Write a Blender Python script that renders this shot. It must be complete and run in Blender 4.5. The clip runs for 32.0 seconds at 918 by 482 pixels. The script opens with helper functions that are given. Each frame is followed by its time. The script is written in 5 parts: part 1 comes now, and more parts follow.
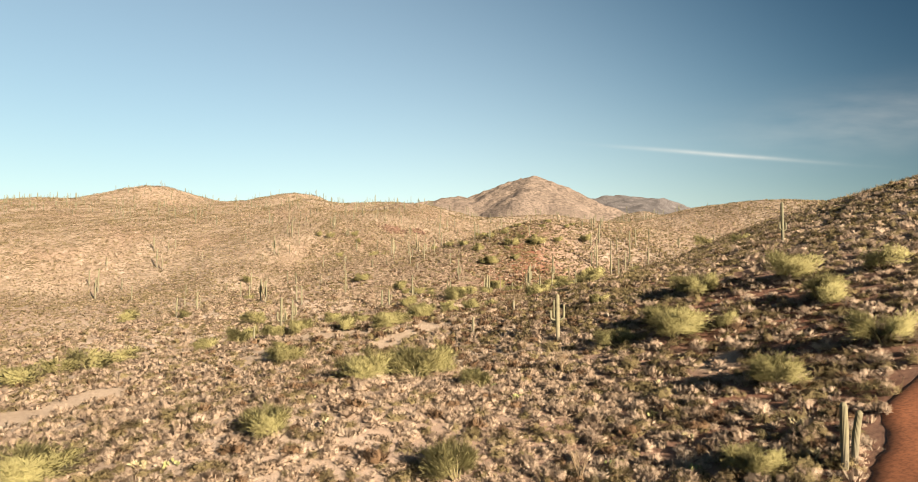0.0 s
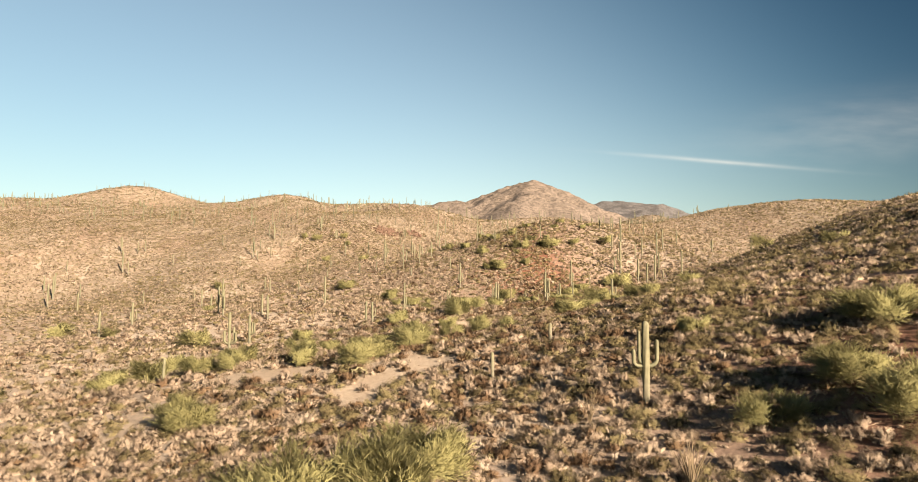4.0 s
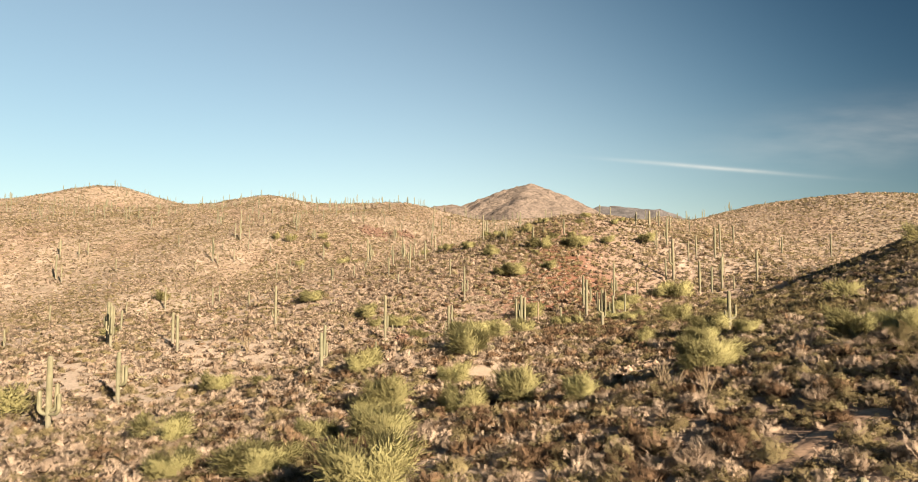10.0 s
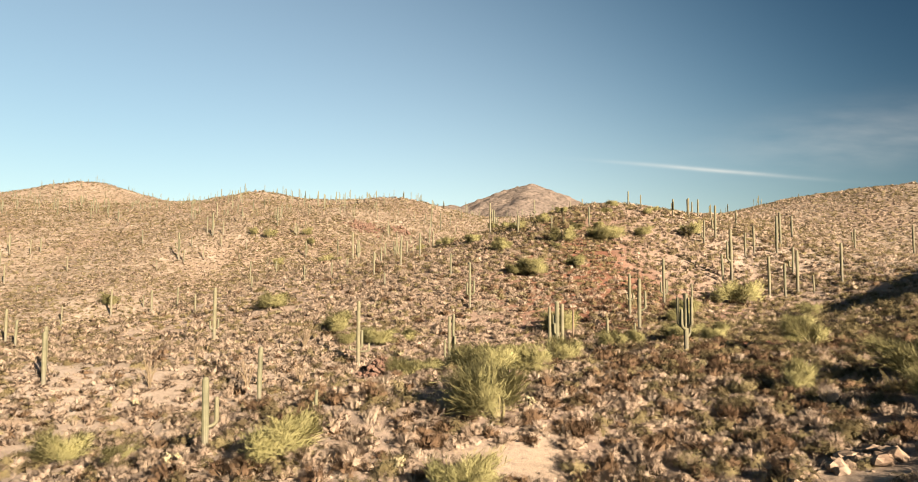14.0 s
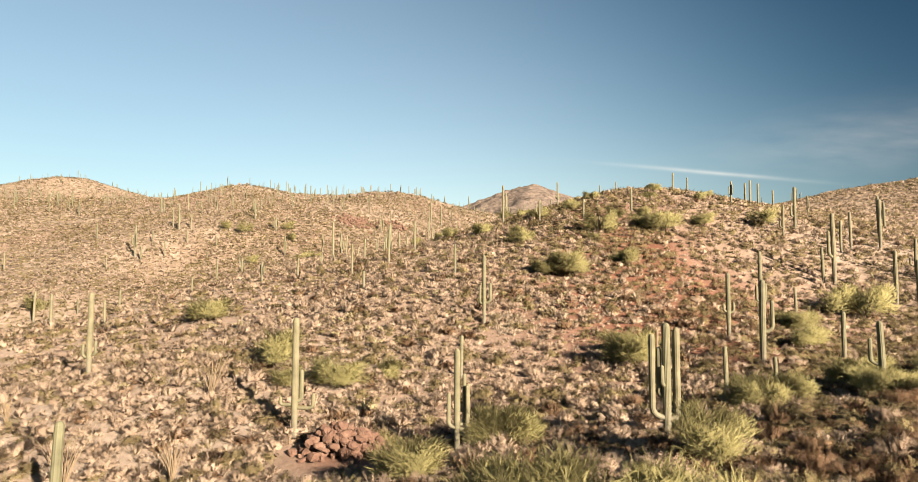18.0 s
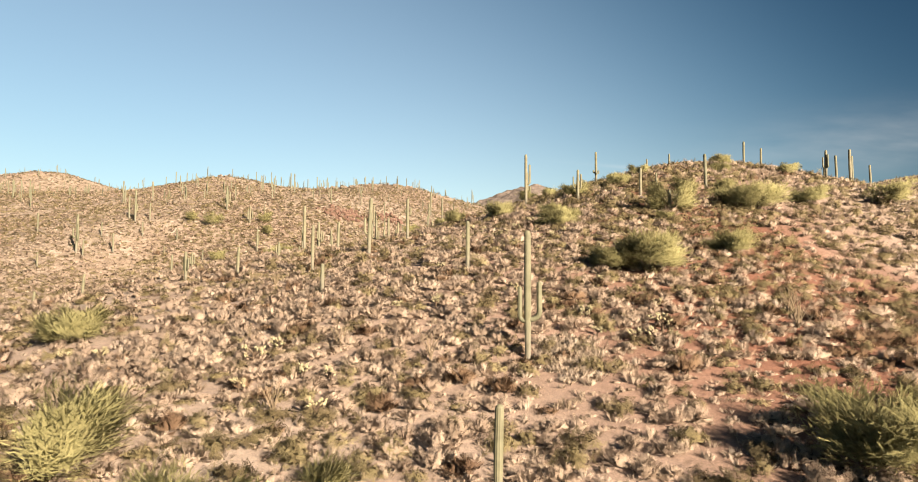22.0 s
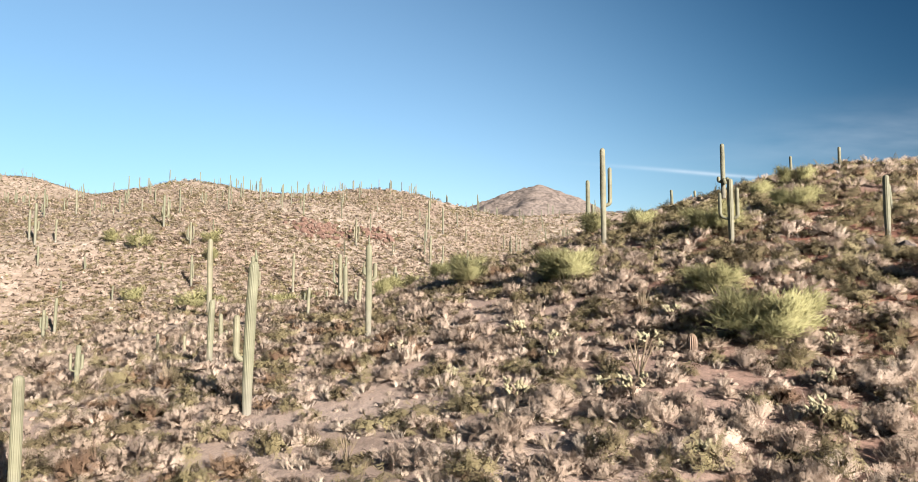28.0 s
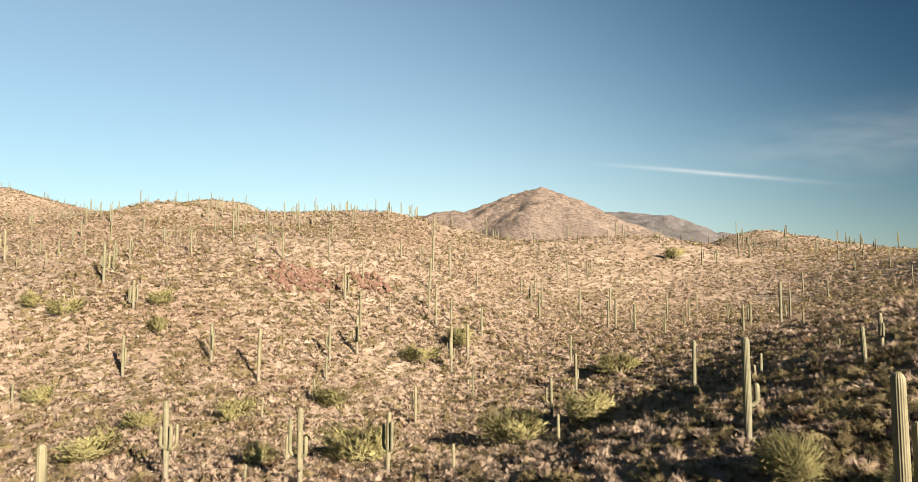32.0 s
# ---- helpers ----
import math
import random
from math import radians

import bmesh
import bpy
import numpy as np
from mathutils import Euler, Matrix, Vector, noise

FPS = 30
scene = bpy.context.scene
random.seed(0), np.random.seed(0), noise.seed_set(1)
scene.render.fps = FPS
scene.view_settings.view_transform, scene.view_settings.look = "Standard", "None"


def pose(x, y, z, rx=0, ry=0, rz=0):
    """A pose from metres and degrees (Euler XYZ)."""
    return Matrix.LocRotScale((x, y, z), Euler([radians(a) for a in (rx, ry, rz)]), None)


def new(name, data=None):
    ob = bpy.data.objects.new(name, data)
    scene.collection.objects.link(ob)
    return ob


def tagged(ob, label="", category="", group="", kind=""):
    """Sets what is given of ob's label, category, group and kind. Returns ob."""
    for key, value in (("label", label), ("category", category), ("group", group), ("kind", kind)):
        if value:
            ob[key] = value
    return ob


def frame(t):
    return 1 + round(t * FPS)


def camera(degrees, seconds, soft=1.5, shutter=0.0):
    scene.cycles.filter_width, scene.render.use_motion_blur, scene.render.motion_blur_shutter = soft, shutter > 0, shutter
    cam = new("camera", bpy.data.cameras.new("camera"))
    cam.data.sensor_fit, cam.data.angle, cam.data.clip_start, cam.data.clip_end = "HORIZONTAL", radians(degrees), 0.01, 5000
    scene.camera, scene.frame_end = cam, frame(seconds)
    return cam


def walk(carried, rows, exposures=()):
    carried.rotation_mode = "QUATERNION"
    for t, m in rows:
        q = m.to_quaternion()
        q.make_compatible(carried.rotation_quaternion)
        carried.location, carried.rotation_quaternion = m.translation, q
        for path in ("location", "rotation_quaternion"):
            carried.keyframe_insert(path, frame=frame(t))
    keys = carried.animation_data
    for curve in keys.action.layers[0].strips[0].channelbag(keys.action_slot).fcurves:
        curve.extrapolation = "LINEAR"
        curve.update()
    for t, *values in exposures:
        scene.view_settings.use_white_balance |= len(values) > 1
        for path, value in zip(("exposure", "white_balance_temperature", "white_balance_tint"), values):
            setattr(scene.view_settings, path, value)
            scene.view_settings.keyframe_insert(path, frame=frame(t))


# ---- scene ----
cam = camera(73.70, 32.0, soft=0.8)
rows = [
    (0, pose(0.00, -0.00, 15.00, 92.50, 0.23, 0.79)),
    (1, pose(-0.43, 8.25, 14.94, 92.76, 0.17, 0.72)),
    (2, pose(-0.84, 16.44, 14.95, 92.91, 0.11, 0.65)),
    (3, pose(-1.26, 24.55, 15.00, 92.97, 0.06, 0.58)),
    (4, pose(-1.73, 32.59, 15.08, 93.03, 0.03, 0.52)),
    (5, pose(-2.18, 40.57, 15.19, 93.16, 0.01, 0.44)),
    (6, pose(-2.61, 48.49, 15.24, 93.27, 0.01, 0.36)),
    (7, pose(-3.06, 56.34, 15.26, 93.39, 0.03, 0.31)),
    (8, pose(-3.45, 64.13, 15.31, 93.48, 0.05, 0.22)),
    (9, pose(-3.79, 72.05, 15.40, 93.55, 0.07, 0.12)),
    (10, pose(-4.06, 80.04, 15.46, 93.59, 0.10, 0.03)),
    (11, pose(-4.22, 87.89, 15.40, 93.65, 0.13, -0.01)),
    (12, pose(-4.38, 95.67, 15.30, 93.72, 0.13, 0.00)),
    (13, pose(-4.59, 103.43, 15.19, 93.78, 0.09, -0.01)),
    (14, pose(-4.79, 111.19, 15.11, 93.77, 0.03, -0.05)),
    (15, pose(-4.99, 119.01, 15.12, 93.80, -0.00, -0.04)),
    (16, pose(-5.20, 126.81, 15.15, 93.87, -0.02, -0.02)),
    (17, pose(-5.46, 134.62, 15.16, 93.93, -0.07, -0.00)),
    (18, pose(-5.73, 142.44, 15.14, 93.95, -0.13, -0.04)),
    (19, pose(-5.98, 150.18, 15.11, 93.97, -0.19, -0.04)),
    (20, pose(-6.24, 157.86, 15.08, 93.98, -0.22, -0.01)),
    (21, pose(-6.60, 165.44, 15.03, 94.04, -0.24, -0.02)),
    (22, pose(-6.95, 172.94, 14.99, 94.12, -0.23, -0.05)),
    (23, pose(-6.95, 180.41, 14.94, 94.15, -0.17, -0.09)),
    (24, pose(-6.46, 187.92, 14.93, 94.18, -0.09, -0.11)),
    (25, pose(-6.44, 195.27, 15.59, 94.09, -0.01, -0.04)),
    (26, pose(-6.91, 202.39, 17.63, 94.07, 0.05, 0.03)),
    (27, pose(-7.55, 209.46, 20.61, 94.14, 0.08, 0.06)),
    (28, pose(-8.17, 216.54, 23.92, 94.16, 0.07, 0.07)),
    (29, pose(-8.74, 223.60, 27.31, 94.17, 0.04, 0.13)),
    (30, pose(-9.39, 230.69, 30.75, 94.16, 0.02, 0.16)),
    (31, pose(-10.05, 237.82, 34.20, 94.09, 0.02, 0.11)),
    (32, pose(-10.73, 244.95, 37.60, 94.07, 0.05, 0.06)),
]
# stops, kelvin and tint, which drift along the way
exposures = [(0, 2.76, 8200, 11), (24.5, 2.76, 7500, 12), (26.5, 2.78, 6100, 9), (28.5, 2.78, 6200, 9), (30.5, 2.76, 7100, 10), (32, 2.75, 7500, 10)]

walk(cam, rows, exposures)

# ---- sky and sun ----
SUN_AZ, SUN_EL = 141.0, 21.5
world = bpy.data.worlds.new("sky")
scene.world = world
world.use_nodes = True
wn, wl = world.node_tree.nodes, world.node_tree.links
sky = wn.new("ShaderNodeTexSky")
sky.sky_type, sky.sun_disc = "NISHITA", False
sky.sun_elevation, sky.sun_rotation = radians(SUN_EL), radians(SUN_AZ)
sky.air_density, sky.dust_density, sky.ozone_density, sky.altitude = 1.0, 0.55, 2.0, 700
wn["Background"].inputs["Strength"].default_value = 0.05
# a thin streak of ice cloud, low in the sky, in direction space
coord = wn.new("ShaderNodeTexCoord")
sep = wn.new("ShaderNodeSeparateXYZ")
wl.new(coord.outputs["Generated"], sep.inputs[0])


def wmath(op, a, b=None, c=None):
    n = wn.new("ShaderNodeMath")
    n.operation = op
    for i, v in enumerate((a, b, c)):
        if v is None:
            continue
        if isinstance(v, (int, float)):
            n.inputs[i].default_value = v
        else:
            wl.new(v, n.inputs[i])
    return n.outputs[0]


u = wmath("DIVIDE", sep.outputs["X"], wmath("MAXIMUM", sep.outputs["Y"], 0.05))
v = wmath("DIVIDE", sep.outputs["Z"], wmath("MAXIMUM", sep.outputs["Y"], 0.05))
comb = wn.new("ShaderNodeCombineXYZ")
wl.new(wmath("MULTIPLY", u, 5.0), comb.inputs[0])
wl.new(wmath("MULTIPLY", v, 22.0), comb.inputs[1])
cn = wn.new("ShaderNodeTexNoise")
cn.inputs["Scale"].default_value, cn.inputs["Detail"].default_value = 1.6, 6
wl.new(comb.outputs[0], cn.inputs["Vector"])


def bump_of(x, centre, width):
    d = wmath("DIVIDE", wmath("SUBTRACT", x, centre), width)
    return wmath("POWER", 2.718, wmath("MULTIPLY", wmath("MULTIPLY", d, d), -1.0))


line = wmath("SUBTRACT", wmath("SUBTRACT", v, wmath("MULTIPLY", u, -0.085)), 0.2185)
streak = wmath("MULTIPLY", bump_of(line, 0.0, 0.0032), bump_of(u, 0.415, 0.13))
veil_line = wmath("SUBTRACT", wmath("SUBTRACT", v, wmath("MULTIPLY", u, 0.1)), 0.17)
veil = wmath("MULTIPLY", wmath("MULTIPLY", bump_of(veil_line, 0.0, 0.05), bump_of(u, 0.7, 0.25)), 0.2)
cloud_mask = wmath("MULTIPLY", wmath("ADD", wmath("MULTIPLY", streak, 0.62), veil), wmath("MULTIPLY_ADD", cn.outputs["Fac"], 1.6, -0.25))
cmix = wn.new("ShaderNodeMix")
cmix.data_type, cmix.clamp_factor = "RGBA", True
wl.new(cloud_mask, cmix.inputs["Factor"])
hue = wn.new("ShaderNodeMix")
hue.data_type, hue.blend_type = "RGBA", "MULTIPLY"
hue.inputs[0].default_value = 1.0
hue.inputs[7].default_value = (0.56, 0.59, 0.541, 1)
# skylight seen through a polariser: darkest a right angle away from the sun
SUN_WAY = (math.sin(radians(SUN_AZ)) * math.cos(radians(SUN_EL)), math.cos(radians(SUN_AZ)) * math.cos(radians(SUN_EL)), math.sin(radians(SUN_EL)))
cosg = wmath("ADD", wmath("ADD", wmath("MULTIPLY", sep.outputs["X"], SUN_WAY[0]), wmath("MULTIPLY", sep.outputs["Y"], SUN_WAY[1])), wmath("MULTIPLY", sep.outputs["Z"], SUN_WAY[2]))
sin2 = wmath("MAXIMUM", wmath("SUBTRACT", 1.0, wmath("MULTIPLY", cosg, cosg)), 0.0)
polar = wmath("MULTIPLY_ADD", wmath("POWER", sin2, 6.0), -0.83, 1.04)
polar = wmath("MULTIPLY", polar, wmath("MULTIPLY_ADD", wmath("POWER", wmath("MULTIPLY", cosg, cosg), 3.0), -0.5, 1.0))
# dust evens out and dims the sky low over the hills
low = wmath("POWER", 2.718, wmath("MULTIPLY", wmath("MAXIMUM", sep.outputs["Z"], 0.0), -9.0))
polar = wmath("ADD", polar, wmath("MULTIPLY", wmath("MULTIPLY", low, 0.55), wmath("SUBTRACT", 0.72, polar)))
polar = wmath("MULTIPLY", polar, wmath("MULTIPLY_ADD", low, -0.2, 1.0))
ptint = wn.new("ShaderNodeCombineXYZ")
for i, power in enumerate((1.55, 1.03, 0.8)):
    wl.new(wmath("POWER", polar, power), ptint.inputs[i])
pmul = wn.new("ShaderNodeVectorMath")
pmul.operation = "MULTIPLY"
wl.new(sky.outputs[0], pmul.inputs[0])
wl.new(ptint.outputs[0], pmul.inputs[1])
wl.new(pmul.outputs[0], hue.inputs[6])
# and whitens it
pale = wn.new("ShaderNodeRGBToBW")
wl.new(hue.outputs[2], pale.inputs[0])
tone = wn.new("ShaderNodeVectorMath")
tone.operation = "SCALE"
tone.inputs[0].default_value = (0.86, 1.03, 1.13)
wl.new(pale.outputs[0], tone.inputs["Scale"])
white = wn.new("ShaderNodeMix")
white.data_type = "RGBA"
wl.new(wmath("MULTIPLY", low, 0.85), white.inputs[0])
wl.new(hue.outputs[2], white.inputs[6])
wl.new(tone.outputs[0], white.inputs[7])
wl.new(white.outputs[2], cmix.inputs[6])
cmix.inputs[7].default_value = (3.15, 3.3, 3.5, 1)
wl.new(cmix.outputs[2], wn["Background"].inputs["Color"])

sun_data = bpy.data.lights.new("sun", "SUN")
sun_data.energy, sun_data.angle, sun_data.color = 5.0, radians(0.53), (1.0, 0.89, 0.79)
sun = new("sun", sun_data)
sd = Vector((math.sin(radians(SUN_AZ)) * math.cos(radians(SUN_EL)), math.cos(radians(SUN_AZ)) * math.cos(radians(SUN_EL)), math.sin(radians(SUN_EL))))
sun.rotation_euler = (-sd).to_track_quat("-Z", "Y").to_euler()


# ---- materials ----
def mat_new(name, rough=0.9):
    m = bpy.data.materials.new(name)
    m.use_nodes = True
    b = m.node_tree.nodes["Principled BSDF"]
    b.inputs["Roughness"].default_value = rough
    b.inputs["Specular IOR Level"].default_value = 0.15
    return m, m.node_tree.nodes, m.node_tree.links, b


def noise_node(nodes, links, vec, scale, detail=3.0, rough=0.55):
    n = nodes.new("ShaderNodeTexNoise")
    n.inputs["Scale"].default_value, n.inputs["Detail"].default_value, n.inputs["Roughness"].default_value = scale, detail, rough
    links.new(vec, n.inputs["Vector"])
    return n.outputs["Fac"]


def ramp_node(nodes, links, fac, stops):
    r = nodes.new("ShaderNodeValToRGB")
    el = r.color_ramp.elements
    el[0].position, el[0].color = stops[0][0], (*stops[0][1], 1)
    el[1].position, el[1].color = stops[-1][0], (*stops[-1][1], 1)
    for p, c in stops[1:-1]:
        e = el.new(p)
        e.color = (*c, 1)
    links.new(fac, r.inputs[0])
    return r.outputs[0]


def mix_node(nodes, links, fac, a, b, mode="MIX"):
    n = nodes.new("ShaderNodeMix")
    n.data_type, n.blend_type = "RGBA", mode
    for sock, v in ((n.inputs[0], fac), (n.inputs[6], a), (n.inputs[7], b)):
        if isinstance(v, (int, float)):
            sock.default_value = v
        elif isinstance(v, tuple):
            sock.default_value = (*v, 1)
        else:
            links.new(v, sock)
    return n.outputs[2]


def bump_node(nodes, links, bsdf, height, strength, dist):
    n = nodes.new("ShaderNodeBump")
    n.inputs["Strength"].default_value, n.inputs["Distance"].default_value = strength, dist
    links.new(height, n.inputs["Height"])
    links.new(n.outputs[0], bsdf.inputs["Normal"])


def plant_material(name, stops, patch=0.5, fine=13.0, rough=0.85, mottle=0.35, glow=0.12, per_plant=True, form="solid", grain=(30.0, 15.0)):
    """Leaf or twig colour: broad patches over the ground, a shift from plant to plant and from twig to twig; thin twigs let some light through."""
    m, nd, lk, b = mat_new(name, rough)
    geo = nd.new("ShaderNodeNewGeometry")

    def blend(a, k, c):
        n = nd.new("ShaderNodeMath")
        n.operation = "MULTIPLY_ADD"
        lk.new(a, n.inputs[0])
        n.inputs[1].default_value = k
        if isinstance(c, float):
            n.inputs[2].default_value = c
        else:
            lk.new(c, n.inputs[2])
        return n.outputs[0]

    f = blend(noise_node(nd, lk, geo.outputs["Position"], patch, 2.0), 1.1, -0.28)
    if per_plant:
        one = nd.new("ShaderNodeAttribute")
        one.attribute_name = "plant"
        f = blend(geo.outputs["Random Per Island"], 0.1, blend(one.outputs["Fac"], 0.4, blend(f, 1.0, -0.2)))
    twig = noise_node(nd, lk, geo.outputs["Position"], fine, 3.0, 0.7)
    col = ramp_node(nd, lk, f, stops)
    col = mix_node(nd, lk, mottle, col, ramp_node(nd, lk, twig, ((0.36, (0.42, 0.40, 0.38)), (0.5, (0.9, 0.9, 0.9)), (0.66, (1.4, 1.38, 1.34)))), "MULTIPLY")
    lk.new(col, b.inputs["Base Color"])

    def sums(op, p, q):
        n = nd.new("ShaderNodeMath")
        n.operation = op
        for sock, v in zip(n.inputs, (p, q)):
            if isinstance(v, float):
                sock.default_value = v
            else:
                lk.new(v, sock)
        return n.outputs[0]

    if form != "solid":
        fan = nd.new("ShaderNodeAttribute")
        fan.attribute_name = "fan"
        split = nd.new("ShaderNodeSeparateXYZ")
        lk.new(fan.outputs["Vector"], split.inputs[0])
    if form == "fan":
        # each spray breaks up into fine twigs and thins out towards its rim
        rim = split.outputs["Y"]
        spread = sums("DIVIDE", split.outputs["X"], sums("MAXIMUM", rim, 0.02))
        drawn = nd.new("ShaderNodeVectorMath")
        drawn.operation = "MULTIPLY"
        lk.new(geo.outputs["Position"], drawn.inputs[0])
        drawn.inputs[1].default_value = (grain[0], grain[0], grain[1])
        twigs = noise_node(nd, lk, drawn.outputs[0], 1.0, 3.0, 0.75)
        gap = blend(sums("MULTIPLY", spread, spread), 0.10, blend(sums("POWER", rim, 2.0), 0.12, 0.43))
        gap = blend(split.outputs["Z"], -0.2, gap)
        solid = sums("GREATER_THAN", twigs, gap)
    if form == "leaf":
        cell = nd.new("ShaderNodeTexVoronoi")
        cell.inputs["Scale"].default_value = 24.0
        lk.new(geo.outputs["Position"], cell.inputs["Vector"])
        solid = sums("LESS_THAN", cell.outputs["Distance"], blend(split.outputs["Z"], 0.2, 0.46))
    if glow:
        thin = nd.new("ShaderNodeBsdfTranslucent")
        lk.new(col, thin.inputs["Color"])
        both = nd.new("ShaderNodeMixShader")
        both.inputs[0].default_value = glow
        lk.new(b.outputs[0], both.inputs[1])
        lk.new(thin.outputs[0], both.inputs[2])
        out = both.outputs[0]
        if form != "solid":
            # dense wood at the heart, darkened to paint in the shade inside
            inner_shade = mix_node(nd, lk, split.outputs["Z"], col, mix_node(nd, lk, 1.0, col, (0.45, 0.42, 0.4), "MULTIPLY"))
            lk.new(inner_shade, b.inputs["Base Color"])
            lk.new(inner_shade, thin.inputs["Color"])
            see = nd.new("ShaderNodeBsdfTransparent")
            cut = nd.new("ShaderNodeMixShader")
            lk.new(solid, cut.inputs[0])
            lk.new(see.outputs[0], cut.inputs[1])
            lk.new(out, cut.inputs[2])
            out = cut.outputs[0]
        lk.new(out, nd["Material Output"].inputs["Surface"])
    return m


def cactus_material(name, top, low, cork):
    m, nd, lk, b = mat_new(name, 0.6)
    tc = nd.new("ShaderNodeTexCoord")
    oi = nd.new("ShaderNodeObjectInfo")
    n1 = noise_node(nd, lk, tc.outputs["Object"], 1.6, 3.0)
    n2 = noise_node(nd, lk, tc.outputs["Object"], 22.0, 2.0)
    skin = ramp_node(nd, lk, n1, ((0.3, low), (0.7, top)))
    skin = mix_node(nd, lk, 0.35, skin, ramp_node(nd, lk, n2, ((0.35, (0.75, 0.72, 0.62)), (0.7, (1, 1, 1)))), "MULTIPLY")
    tint = ramp_node(nd, lk, oi.outputs["Random"], ((0.0, (0.86, 0.9, 0.82)), (1.0, (1.12, 1.08, 1.0))))
    skin = mix_node(nd, lk, 1.0, skin, tint, "MULTIPLY")
    sp = nd.new("ShaderNodeSeparateXYZ")
    lk.new(tc.outputs["Object"], sp.inputs[0])
    mr = nd.new("ShaderNodeMapRange")
    lk.new(sp.outputs["Z"], mr.inputs[0])
    mr.inputs[1].default_value, mr.inputs[2].default_value, mr.inputs[3].default_value, mr.inputs[4].default_value = 0.2, 2.3, 0.9, 0.0
    ad = nd.new("ShaderNodeMath")
    ad.operation, ad.use_clamp = "MULTIPLY", True
    lk.new(mr.outputs[0], ad.inputs[0])
    k = nd.new("ShaderNodeMath")
    k.operation = "MULTIPLY_ADD"
    lk.new(n1, k.inputs[0])
    k.inputs[1].default_value, k.inputs[2].default_value = 1.6, 0.2
    lk.new(k.outputs[0], ad.inputs[1])
    skin = mix_node(nd, lk, ad.outputs[0], skin, cork)
    lk.new(skin, b.inputs["Base Color"])
    bump_node(nd, lk, b, n2, 0.35, 0.02)
    return m


def stone_material(name, stops, scale=1.2):
    m, nd, lk, b = mat_new(name, 0.9)
    geo = nd.new("ShaderNodeNewGeometry")
    oi = nd.new("ShaderNodeObjectInfo")
    a = noise_node(nd, lk, geo.outputs["Position"], scale, 5.0)
    c = noise_node(nd, lk, geo.outputs["Position"], scale * 9, 3.0)
    base = ramp_node(nd, lk, a, stops)
    base = mix_node(nd, lk, 0.5, base, ramp_node(nd, lk, c, ((0.35, (0.6, 0.57, 0.54)), (0.68, (1.1, 1.08, 1.05)))), "MULTIPLY")
    var = ramp_node(nd, lk, geo.outputs["Random Per Island"], ((0.0, (0.78, 0.76, 0.76)), (1.0, (1.15, 1.12, 1.1))))
    base = mix_node(nd, lk, 0.8, base, var, "MULTIPLY")
    lk.new(base, b.inputs["Base Color"])
    bump_node(nd, lk, b, c, 0.6, 0.05)
    return m


